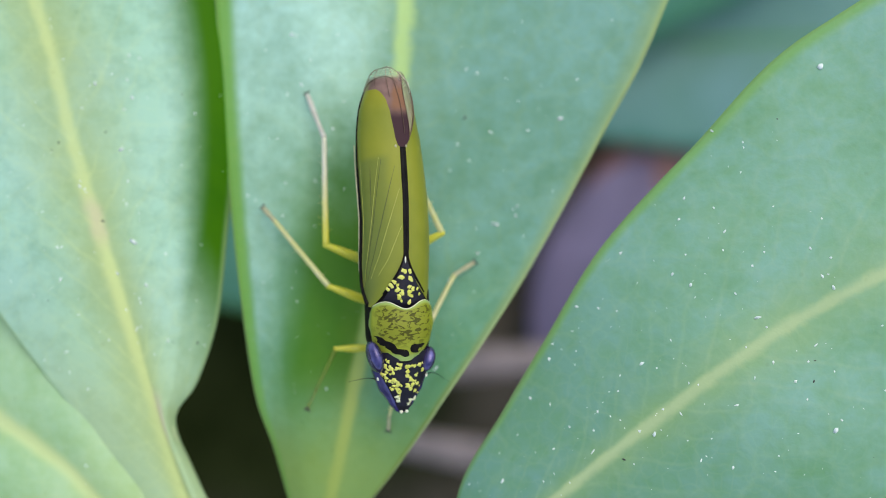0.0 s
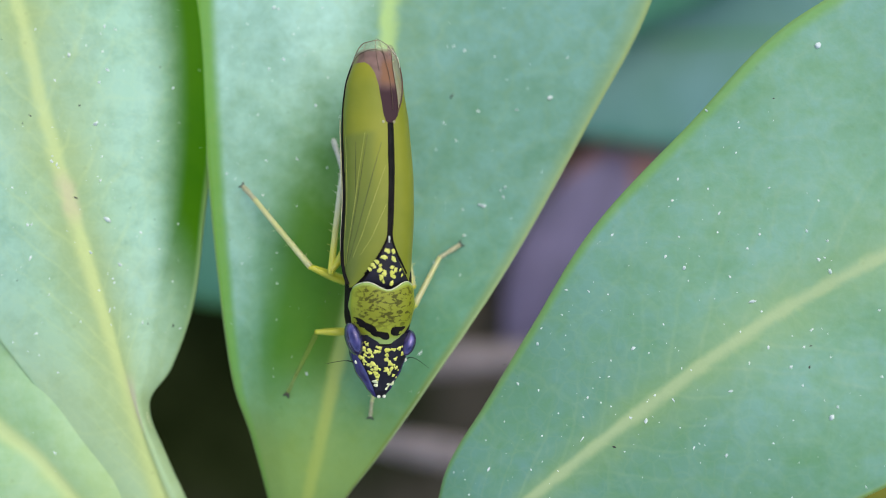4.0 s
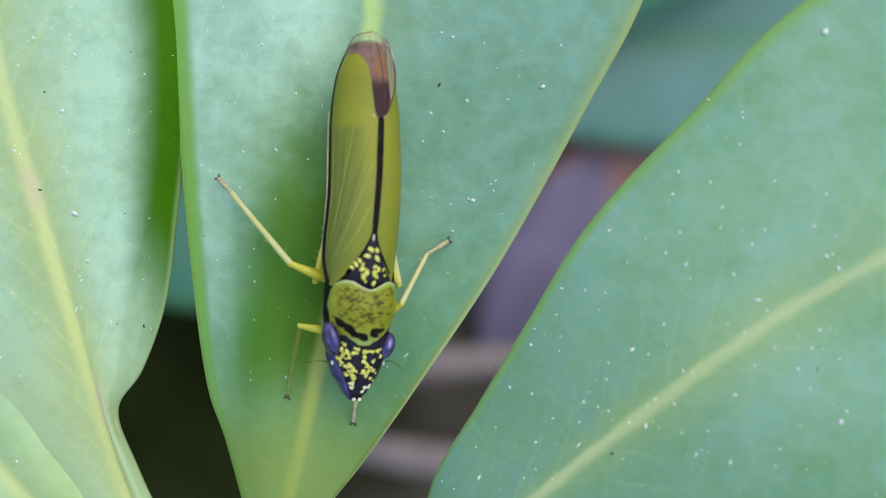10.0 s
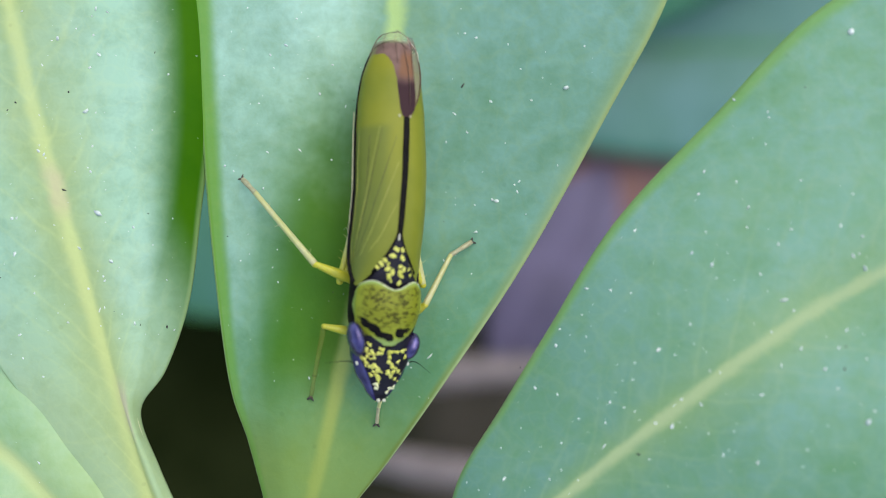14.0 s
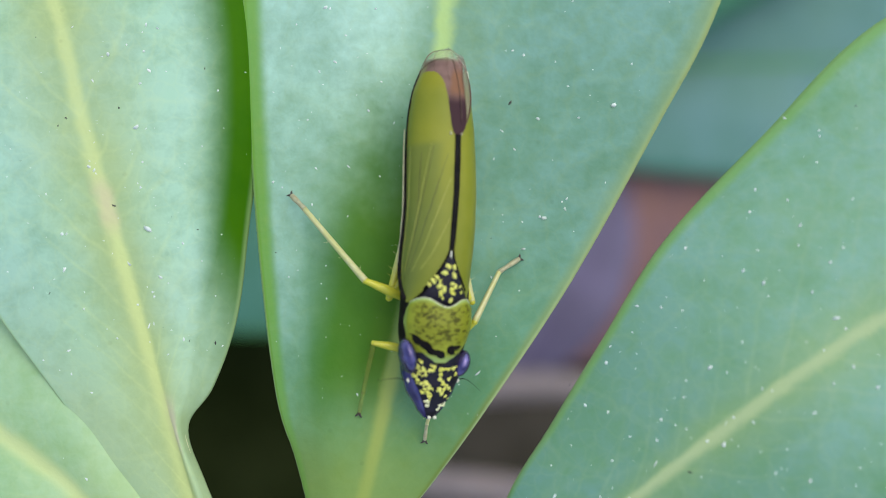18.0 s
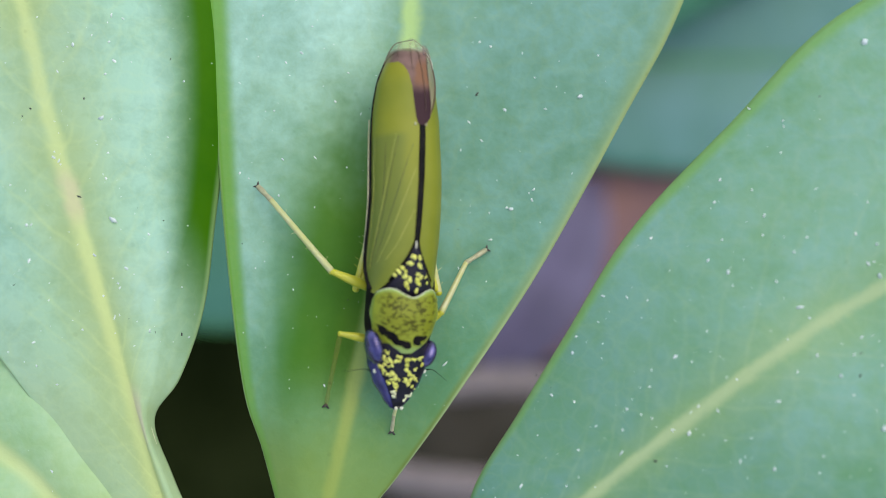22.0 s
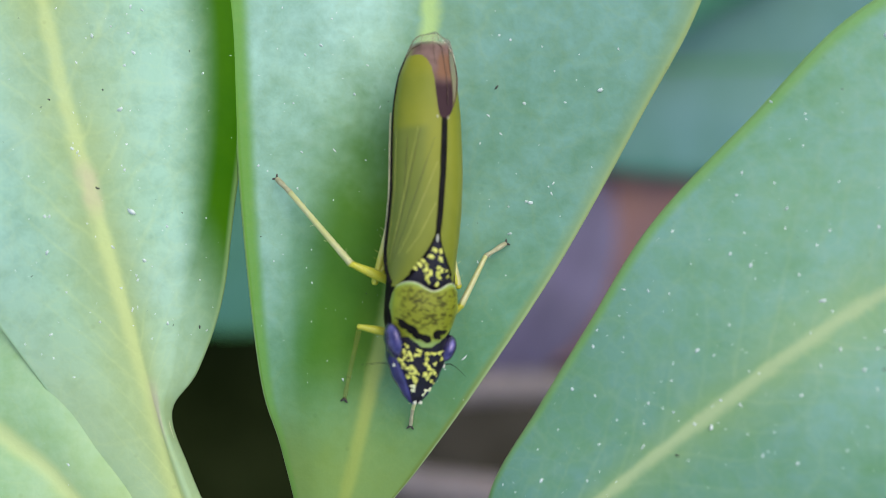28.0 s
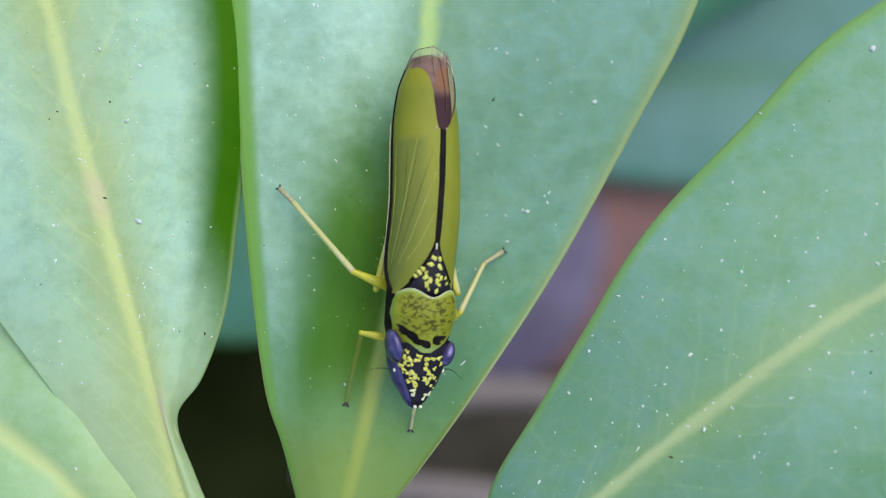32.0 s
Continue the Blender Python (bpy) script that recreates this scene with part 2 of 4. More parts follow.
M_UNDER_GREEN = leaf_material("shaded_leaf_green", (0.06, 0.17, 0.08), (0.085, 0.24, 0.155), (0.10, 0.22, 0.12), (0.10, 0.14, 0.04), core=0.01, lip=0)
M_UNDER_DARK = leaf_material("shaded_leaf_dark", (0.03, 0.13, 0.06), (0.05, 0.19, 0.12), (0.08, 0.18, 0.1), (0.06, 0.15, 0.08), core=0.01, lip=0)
M_OLIVE = plain("olive_leaf", (0.16, 0.18, 0.01), (0.24, 0.22, 0.02), 3.0, 0.6, 0.2)
M_VEIN = plain("midrib", (0.27, 0.43, 0.17), (0.34, 0.47, 0.20), 1.2, 0.45)
M_VEIN_OLIVE = plain("midrib_olive", (0.30, 0.34, 0.10), (0.38, 0.38, 0.16), 1.2, 0.5)
M_VEIN_PALE = plain("midrib_pale", (0.60, 0.70, 0.32), (0.66, 0.70, 0.38), 1.5, 0.5)
m = Mat("leaf_mould", rough=1.0, spec=0.0)
grain, lump = m.noise(1.2, 3.0), m.noise(7.0, 5.0)
# deep shade under the leaf gap painted into the soil, repeated at random
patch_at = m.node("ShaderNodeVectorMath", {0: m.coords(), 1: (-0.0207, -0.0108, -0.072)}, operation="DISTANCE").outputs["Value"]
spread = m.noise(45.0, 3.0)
soil_shade = m.mix(m.ramp(lump, 0.3, 0.7), (0.011, 0.017, 0.003), (0.024, 0.031, 0.008))
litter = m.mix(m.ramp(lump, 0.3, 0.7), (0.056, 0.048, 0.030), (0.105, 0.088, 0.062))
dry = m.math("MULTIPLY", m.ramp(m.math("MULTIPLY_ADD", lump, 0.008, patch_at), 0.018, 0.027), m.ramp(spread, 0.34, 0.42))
m.put("Base Color", m.mix(m.math("MULTIPLY", grain, 0.2), m.mix(dry, soil_shade, litter), (0.03, 0.026, 0.016)))
M_SOIL = m.bump(m.math("MULTIPLY_ADD", grain, 0.4, lump), 1.0, 0.6).m
M_RUST = plain("dry_leaf_rust", (0.28, 0.14, 0.095), (0.21, 0.115, 0.11), 5.0, 0.7)
M_LILAC = plain("dry_leaf_lilac", (0.175, 0.145, 0.225), (0.115, 0.098, 0.145), 4.0, 0.7)
M_TWIG = plain("twig_bark", (0.185, 0.15, 0.13), (0.31, 0.25, 0.22), 2.0, 0.8, 0.3, 0.1)
M_STEM = plain("green_stem", (0.12, 0.2, 0.05), (0.2, 0.22, 0.08), 2.0, 0.5)
M_DUST = plain("pale_dust", (0.82, 0.86, 0.78), (0.62, 0.68, 0.60), 0.08, 0.7, 0.1)
M_GRIT = plain("dark_grit", (0.02, 0.025, 0.015), (0.05, 0.05, 0.03), 0.2, 0.6)


# ---------- mesh helpers (all shapes in millimetres) ----------
def link(name, bm, material, parent=None, label="", smooth=True):
    bmesh.ops.recalc_face_normals(bm, faces=bm.faces)
    me = bpy.data.meshes.new(name)
    bm.to_mesh(me)
    bm.free()
    me.transform(Matrix.Scale(MM, 4))
    if smooth:
        me.polygons.foreach_set("use_smooth", [True] * len(me.polygons))
    me.materials.append(material)
    ob = new(name, me)
    if parent:
        ob.parent = parent
    if label:
        tagged(ob, label)
    return ob


def part(name, bm, material, parent, label=""):
    return link(name, bm, material, parent, label)


def thing(name, at=None):
    ob = new(name)
    ob.empty_display_size = 0.002
    ob.matrix_world = at or Matrix.Identity(4)
    return ob


def spline(points, s):
    """A smooth curve through a few control points, s from 0 to 1."""
    n = len(points) - 1
    f = min(max(s, 0.0), 1.0) * n
    i = min(int(f), n - 1)
    t = f - i
    a = [Vector(points[min(max(k, 0), n)]) if not isinstance(points[0], (int, float)) else points[min(max(k, 0), n)] for k in (i - 1, i, i + 1, i + 2)]
    return 0.5 * (2 * a[1] + (a[2] - a[0]) * t + (2 * a[0] - 5 * a[1] + 4 * a[2] - a[3]) * t * t + (3 * a[1] - a[0] - 3 * a[2] + a[3]) * t ** 3)


def tube(bm, points, radii, sides=10, steps=None, flat=1.0, caps=True):
    """A tapered tube along a smooth curve."""
    steps = steps or 6 * (len(points) - 1)
    rings = []
    for k in range(steps + 1):
        s = k / steps
        p = spline(points, s)
        d = (spline(points, min(s + 0.02, 1)) - spline(points, max(s - 0.02, 0))).normalized()
        side = d.cross(Vector((0, 0, 1)))
        side = side.normalized() if side.length > 1e-4 else Vector((1, 0, 0))
        up = side.cross(d)
        r = spline(radii, s) if len(radii) > 1 else radii[0]
        rings.append([bm.verts.new(p + side * r * math.cos(2 * math.pi * j / sides) + up * r * flat * math.sin(2 * math.pi * j / sides)) for j in range(sides)])
    for a, b in zip(rings, rings[1:]):
        for j in range(sides):
            bm.faces.new((a[j], a[(j + 1) % sides], b[(j + 1) % sides], b[j]))
    if caps:
        bm.faces.new(rings[0])
        bm.faces.new(rings[-1])
    return bm


def ball(bm, centre, size, u=16, v=10, turn=None):
    m = Matrix.Translation(centre) @ (turn or Matrix.Identity(4)) @ Matrix.Diagonal((*size, 1))
    bmesh.ops.create_uvsphere(bm, u_segments=u, v_segments=v, radius=1, matrix=m)
    return bm


class Leaf:
    """A leaf blade between two margins and a midrib; z offsets shape its cross-section."""

    def __init__(self, mid, left, right, profile, wave=0.12, seed=0):
        self.mid, self.left, self.right, self.profile, self.wave, self.seed = mid, left, right, profile, wave, seed

    def at(self, s, u):
        c, e = spline(self.mid, s), spline(self.left if u < 0 else self.right, s)
        p = c.lerp(e, abs(u))
        p.z += self.profile(s, u) + self.wave * noise.noise(Vector((p.x * 0.16 + self.seed, p.y * 0.16, 0.3)))
        return p

    def blade(self, name, material, parent, ns=90, nu=44, thick=0.3, label=""):
        bm = bmesh.new()
        uvl = bm.loops.layers.uv.new("leaf")
        top, low, coord = [], [], {}
        for i in range(ns + 1):
            s = i / ns
            rows = ([], [])
            for j in range(nu + 1):
                w = -1 + 2 * j / nu
                u = math.copysign(1 - (1 - abs(w)) ** 1.35, w)
                p = self.at(s, u)
                t = thick * (0.25 + 0.75 * min(1.0, (1 - abs(u)) * 9))
                for row, q in zip(rows, (p, p - Vector((0, 0, t)))):
                    vert = bm.verts.new(q)
                    coord[vert] = (0.5 + u / 2, s)
                    row.append(vert)
            top.append(rows[0])
            low.append(rows[1])
        faces = []
        for i in range(ns):
            for j in range(nu):
                faces.append(bm.faces.new((top[i][j], top[i][j + 1], top[i + 1][j + 1], top[i + 1][j])))
                faces.append(bm.faces.new((low[i][j], low[i + 1][j], low[i + 1][j + 1], low[i][j + 1])))
            for j in (0, nu):
                faces.append(bm.faces.new((top[i][j], top[i + 1][j], low[i + 1][j], low[i][j])))
        for i in (0, ns):
            for j in range(nu):
                faces.append(bm.faces.new((top[i][j], top[i][j + 1], low[i][j + 1], low[i][j])))
        for f in faces:
            for lp in f.loops:
                lp[uvl].uv = coord[lp.vert]
        return part(name, bm, material, parent, label)

    def rib(self, name, material, parent, r0, r1, lift=0.0, s0=0.0, s1=1.0, u=0.0, label=""):
        pts = []
        for k in range(13):
            s = s0 + (s1 - s0) * k / 12
            p = self.at(s, u)
            pts.append(p + Vector((0, 0, lift)))
        return part(name, tube(bmesh.new(), pts, [r0, r1], 10, 48, 0.3), material, parent, label)


# ---------- ground, far below the leaves ----------
def build_ground():
    bm = bmesh.new()
    rings = [0.0, 30, 60, 90, 130, 200, 400, 1000, 4000, 20000, 100000, 400000]
    loops = []
    for r in rings[1:]:
        loops.append([bm.verts.new((r * math.cos(a * math.pi / 24), r * math.sin(a * math.pi / 24), -72 + (1.0 * noise.noise(Vector((r * math.cos(a * math.pi / 24), r * math.sin(a * math.pi / 24), 0)) * 0.05) if r < 500 else 0))) for a in range(48)])
    c = bm.verts.new((0, 0, -72))
    for j in range(48):
        bm.faces.new((c, loops[0][j], loops[0][(j + 1) % 48]))
        for a, b in zip(loops, loops[1:]):
            bm.faces.new((a[j], a[(j + 1) % 48], b[(j + 1) % 48], b[j]))
    tagged(link("ground", bm, M_SOIL), "dark soil under the plant, deep shade painted in below the leaf gap", "ground", kind="structure")


# ---------- the large leaves of the whorl ----------
def curl(u, start, depth, power=2.0):
    return -depth * max(0.0, (u - start) / (1 - start)) ** power


def middle_profile(s, u):
    a = abs(u)
    if u < 0:
        return 0.45 * math.sin(math.pi * min(1, a / 0.95)) ** 1.5 * min(1, s * 3) + curl(a, 0.85, 0.15)
    return -0.25 * math.sin(math.pi * a) + curl(a, 0.9, 0.15)


def left_profile(s, u):
    a = abs(u)
    if u > 0:
        return 0.25 * math.sin(math.pi * a) + curl(a, 0.68, 0.55 * min(1, max(0, (s - 0.3) * 3)))
    return 0.2 * math.sin(math.pi * a)


def right_profile(s, u):
    a = abs(u)
    return 0.3 * math.sin(math.pi * a) + curl(a, 0.95, 0.1)


def low_profile(s, u):
    return 0.3 * math.sin(math.pi * abs(u)) + curl(abs(u), 0.85, 0.5)


LEAF_MIDDLE = Leaf(
    [(-5.70, -13.54, -4),(-5.10, -10.42, -1.6),(-4.43, -7.70, -1),(-3.84, -4.93, -1),(-2.98, -0.78, -1.5),(-2.33, 4.45, -1.7),(-1.90, 8.89, -1.8),(-1.62, 16.20, -2.5),(-1.49, 26.86, -5),(-1.50, 36.22, -9)],
    [(-6.08, -13.54, -4),(-6.32, -10.44, -1.7),(-7.02, -7.32, -1.1),(-7.68, -5.11, -0.9),(-8.27, -0.77, -1),(-8.71, 4.19, -1.1),(-9.01, 8.79, -1.3),(-9.20, 16.02, -2),(-6.72, 26.58, -4.5),(-1.62, 36.22, -9)],
    [(-5.27, -13.54, -4),(-3.83, -10.21, -1.6),(-2.21, -7.98, -0.9),(-0.37, -5.35, -0.4),(2.59, -0.97, -1),(5.54, 4.30, -1.3),(7.83, 8.75, -1.6),(10.15, 16.09, -2.2),(7.49, 26.86, -5),(-1.39, 36.22, -9)],
    middle_profile, 0.1, 3)
LEAF_LEFT = Leaf(
    [(-9.62, -13.54, -4),(-10.01, -10.42, -1.6),(-10.62, -8.06, -0.8),(-11.11, -5.90, -0.2),(-11.68, -3.84, 0.1),(-12.45, -1.13, 0.3),(-13.28, 1.75, 0.3),(-14.10, 4.36, 0.1),(-14.93, 7.40, -0.2),(-16.70, 12.69, -1),(-19.35, 21.57, -3),(-22.21, 30.27, -7)],
    [(-10.04, -13.75, -4),(-11.32, -10.82, -1.6),(-12.52, -8.86, -0.9),(-13.93, -6.52, -0.4),(-15.22, -4.64, -0.2),(-16.89, -2.30, 0),(-18.54, 0.40, 0.2),(-20.18, 3.88, 0),(-21.59, 7.45, -0.5),(-23.31, 12.83, -1.5),(-23.49, 21.57, -3),(-22.33, 30.27, -7)],
    [(-9.19, -13.32, -4),(-9.28, -10.59, -1.9),(-10.10, -8.13, -1.2),(-10.66, -6.13, -0.8),(-9.78, -4.69, -0.6),(-9.02, -2.33, -0.6),(-8.68, 0.81, -0.8),(-8.31, 4.57, -1),(-8.51, 8.77, -1.2),(-9.80, 14.00, -2),(-14.06, 22.47, -4),(-22.10, 30.27, -7)],
    left_profile, 0.12, 8)
LEAF_LOW = Leaf(
    [(-8.31, -16.00, -4.85),(-10.86, -13.24, -2.85),(-12.66, -10.76, -1.23),(-13.96, -8.84, -0.63),(-15.40, -7.44, -0.53),(-19.60, -4.96, -1.13),(-26.60, -2.47, -2.85),(-35.02, -0.86, -5.85)],
    [(-8.53, -16.32, -4.85),(-11.11, -14.55, -3.05),(-13.75, -12.85, -1.53),(-15.74, -11.08, -0.93),(-17.88, -9.67, -0.83),(-21.44, -8.24, -1.63),(-27.64, -5.78, -2.85),(-35.02, -1.08, -5.85)],
    [(-8.10, -15.67, -4.85),(-10.03, -11.58, -2.85),(-11.43, -8.94, -1.13),(-12.86, -6.86, -0.58),(-14.30, -4.30, -0.48),(-17.30, -1.20, -1.03),(-25.60, 0.30, -2.85),(-34.91, -0.64, -5.85)],
    low_profile, 0.08, 15)
LEAF_RIGHT = Leaf(
    [(-1.99, -15.02, -4.00),(0.32, -12.00, -0.80),(2.29, -9.93, 0.82),(5.11, -7.35, 1.71),(7.26, -5.57, 2.14),(9.57, -3.77, 2.43),(12.12, -2.13, 2.43),(15.18, -0.52, 2.53),(20.53, 2.05, 2.00),(30.04, 5.34, -2.50)],
    [(-2.20, -14.70, -4.00),(-0.47, -11.15, -0.60),(0.27, -8.23, 0.30),(1.69, -5.81, 0.49),(3.29, -3.12, 0.61),(5.39, 0.30, 0.79),(8.55, 3.77, 1.22),(12.71, 7.80, 1.71),(19.61, 10.32, 2.00),(29.93, 5.55, -2.50)],
    [(-1.67, -15.23, -4.00),(1.30, -13.18, -0.80),(4.08, -12.18, 0.92),(7.50, -11.50, 1.95),(11.00, -10.20, 2.47),(13.95, -8.80, 2.90),(16.80, -7.15, 3.22),(19.40, -5.00, 3.42),(24.14, -1.10, 1.50),(30.13, 5.14, -2.50)],
    right_profile, 0.12, 21)


def build_leaf(shape, label, blade_mat, rib_mat, rib=(0.26, 0.08)):
    root = tagged(thing("leaf"), label, "leaf", "leaves of the whorl")
    shape.blade("blade", blade_mat, root)
    shape.rib("midrib", rib_mat, root, rib[0], rib[1], -0.30, 0.0, 0.98)
    return root


# ---------- what lies out of focus below ----------
def oval_leaf(name, centre, length, width, turn, tilt, material, label, category, bend=2.0, seed=0):
    """A loose or shaded leaf: a pointed oval, gently bent, with its rib."""
    mid, le, ri = [], [], []
    for k in range(7):
        s = k / 6
        y = (s - 0.5) * length
        w = width / 2 * math.sin(math.pi * min(1, 0.04 + s * 0.94)) ** 0.75
        z = -bend * (2 * s - 1) ** 2
        mid.append((0, y, z))
        le.append((-w, y + 0.3, z + 0.4))
        ri.append((w, y - 0.3, z + 0.4))
    root = tagged(thing(name, pose(centre[0] * MM, centre[1] * MM, centre[2] * MM, tilt[0], tilt[1], turn)), label, category)
    shape = Leaf(mid, le, ri, lambda s, u: 0.5 * math.sin(math.pi * abs(u)), 0.5, seed)
    shape.blade("blade", material, root, 30, 16, 0.3)
    shape.rib("midrib", material, root, 0.5, 0.15, 0.0, 0.02, 0.98)
    return root


def twig(points, radii, label, seed=0):
    rng = random.Random(seed)
    pts = [Vector(p) + Vector((rng.uniform(-.3, .3), rng.uniform(-.3, .3), rng.uniform(-.3, .3))) for p in points]
    root = tagged(thing("twig"), label, "twig", "twigs below the leaves")
    part("branch", tube(bmesh.new(), pts, radii, 12, 40), M_TWIG, root)
    return root


# ---------- the leafhopper ----------
HEAD_ROLL = Matrix.Translation((0, 0, 0.0011)) @ Matrix.Rotation(radians(4), 4, "Y") @ Matrix.Translation((-0.00006, 0, -0.0011))
BODY_AT = (-1.685, -0.203, 0.0)
BODY_TURN = -3.0
ROLL = Matrix.Translation((0, 0, 0.00165)) @ Matrix.Rotation(radians(21), 4, "Y") @ Matrix.Translation((0, 0, -0.00165))


def insect_materials():
    out = {}
    for key, tint in (("wing", 1.0), ("far_wing", 0.25)):
        m = Mat("wing_olive", rough=0.42, spec=0.2)
        u, v = m.uv()
        streak = m.noise(0.5, 3.0)
        cloud = m.noise(2.2, 2.0)
        col = m.mix(m.ramp(cloud, 0.35, 0.7), (0.195, 0.215, 0.014), (0.240, 0.250, 0.016))
        cell = m.math("MULTIPLY", m.ramp(m.math("MULTIPLY_ADD", u, 0.03, v), 0.620, 0.585), m.ramp(u, 0.12, 0.34))
        clear = m.math("MULTIPLY", m.math("MAXIMUM", m.math("MULTIPLY", m.ramp(v, 0.58, 0.30), m.ramp(u, 0.05, 0.5, 0.2, 0.7)), m.math("MULTIPLY", cell, 0.55)), tint)
        col = m.mix(clear, col, (0.11, 0.15, 0.034))
        col = m.mix(m.math("MULTIPLY", m.ramp(v, 0.76, 0.89), 0.7), col, (0.34, 0.31, 0.012))
        m.put("Base Color", m.mix(m.math("MULTIPLY", streak, 0.15), col, (0.4, 0.42, 0.08)))
        m.put("Coat Weight", 0.04).put("Coat Roughness", 0.3)
        out[key] = m.bump(streak, 0.02, 0.5).m
    m = Mat("wing_membrane", rough=0.5, spec=0.15)
    u, v = m.uv()
    haze = m.noise(0.6, 2.0)
    c = m.mix(m.ramp(haze, 0.35, 0.65), (0.20, 0.115, 0.085), (0.27, 0.165, 0.125))
    ember = m.math("MULTIPLY", m.math("MULTIPLY", m.ramp(v, 0.36, 0.52), m.ramp(v, 0.80, 0.68)), m.ramp(m.math("MULTIPLY_ADD", haze, 0.1, u), 0.30, 0.22))
    c = m.mix(ember, c, (0.24, 0.115, 0.055))
    c = m.mix(m.ramp(m.math("MULTIPLY_ADD", haze, 0.12, v), 0.58, 0.40), c, (0.045, 0.018, 0.020))
    c = m.mix(m.math("MULTIPLY", m.ramp(u, 0.72, 0.88), m.ramp(v, 0.9, 0.7)), c, (0.27, 0.25, 0.09))
    c = m.mix(m.ramp(v, 0.84, 0.90), c, (0.44, 0.46, 0.27))
    m.put("Base Color", c).put("Alpha", m.ramp(v, 0.83, 0.90, 1.0, 0.40))
    out["membrane"] = m.m
    m = Mat("clear_membrane", rough=0.45, spec=0.2)
    u, v = m.uv()
    m.put("Base Color", m.mix(m.ramp(m.noise(0.5, 2.0), 0.35, 0.7), (0.34, 0.30, 0.16), (0.36, 0.24, 0.19))).put("Alpha", m.ramp(v, 0.2, 0.95, 0.9, 0.45))
    out["clear"] = m.m
    out["crown"] = plain("black_crown", (0.006, 0.005, 0.008), (0.016, 0.013, 0.022), 0.3, 0.42, 0.25, 0.01)
    out["yellow"] = plain("yellow_spot", (0.55, 0.55, 0.05), (0.74, 0.72, 0.16), 0.25, 0.4, 0.4, 0.01)
    out["ivory"] = plain("ivory_spot", (0.72, 0.72, 0.34), (0.8, 0.8, 0.5), 0.2, 0.4, 0.4, 0.01)
    m = Mat("hind_shin", rough=0.4)
    along = m.node("ShaderNodeSeparateXYZ", {0: m.coords()}).outputs[1]
    m.put("Base Color", m.mix(m.ramp(m.math("MULTIPLY_ADD", m.noise(0.4), 0.001, along), 0.0014, 0.0040), (0.60, 0.57, 0.06), (0.66, 0.64, 0.44)))
    out["hindshin"] = m.m
    out["whitefoot"] = plain("whitish_foot", (0.66, 0.64, 0.52), (0.50, 0.46, 0.34), 0.25, 0.45)
    m = Mat("thin_leg", rough=0.4)
    m.put("Base Color", m.mix(m.noise(0.3), (0.36, 0.30, 0.03), (0.30, 0.26, 0.05))).put("Alpha", 0.15)
    out["glassy"] = m.m
    m = Mat("pronotum_green", rough=0.4, spec=0.25)
    streaks = m.node("ShaderNodeMapping", {"Vector": m.coords(), "Scale": (0.55, 1.25, 1.0), "Rotation": (0.0, 0.0, -0.35)}).outputs[0]
    g = m.noise(0.20, 2.0, 0.5, vec=streaks, warp=1.2)
    u, v = m.uv()
    mid = m.math("MULTIPLY", m.ramp(m.math("ABSOLUTE", m.math("SUBTRACT", u, 0.5)), 0.36, 0.18), m.math("MULTIPLY", m.ramp(v, 0.03, 0.15), m.ramp(v, 0.84, 0.60)))
    col = m.mix(m.math("MULTIPLY", mid, 0.6), (0.30, 0.34, 0.025), (0.20, 0.20, 0.012))
    col = m.mix(m.math("MULTIPLY", m.math("MULTIPLY", m.ramp(g, 0.50, 0.56), 0.85), mid), col, (0.045, 0.040, 0.0))
    rim = m.math("MULTIPLY", m.ramp(m.math("ABSOLUTE", m.math("SUBTRACT", u, 0.5)), 0.32, 0.46), 1.0)
    rim = m.math("MAXIMUM", rim, m.math("MAXIMUM", m.ramp(v, 0.09, 0.02), m.ramp(v, 0.84, 0.95)))
    col = m.mix(rim, col, (0.33, 0.45, 0.12))
    m.put("Base Color", col)
    out["pronotum"] = m.bump(g, 0.02, 0.5).m
    out["ocellus"] = plain("dark_ocellus", (0.05, 0.03, 0.01), (0.12, 0.06, 0.02), 0.1, 0.2, 0.6, 0.003)
    out["black"] = plain("black_cuticle", (0.006, 0.005, 0.004), (0.014, 0.012, 0.010), 0.4, 0.5, 0.07, 0.01)
    out["violet"] = plain("violet_black_face", (0.020, 0.014, 0.085), (0.050, 0.038, 0.17), 0.5, 0.22, 0.7, 0.005)
    m = Mat("violet_eye", rough=0.24, spec=0.8, metal=0.55)
    m.put("Base Color", m.mix(m.ramp(m.noise(0.5, 2.0), 0.35, 0.7), (0.042, 0.032, 0.12), (0.125, 0.10, 0.27)))
    m.put("Coat Weight", 0.6).put("Coat Roughness", 0.06)
    out["eye"] = m.m
    out["leg"] = plain("yellow_leg", (0.64, 0.60, 0.03), (0.50, 0.50, 0.05), 0.5, 0.35)
    out["shin"] = plain("pale_leg", (0.53, 0.53, 0.15), (0.60, 0.57, 0.28), 0.3, 0.4)
    out["foot"] = plain("brown_foot", (0.52, 0.50, 0.28), (0.36, 0.32, 0.17), 0.15, 0.5)
    out["vein"] = plain("wing_vein", (0.30, 0.32, 0.04), (0.38, 0.38, 0.06), 0.3, 0.4)
    out["fine_vein"] = plain("dark_wing_vein", (0.07, 0.085, 0.02), (0.12, 0.13, 0.035), 0.3, 0.5, 0.2)
    out["rim"] = plain("wing_rim_brown", (0.09, 0.055, 0.035), (0.16, 0.10, 0.06), 0.3, 0.5, 0.2)
    out["claw"] = plain("dark_claw", (0.03, 0.025, 0.02), (0.08, 0.06, 0.04), 0.1, 0.5)
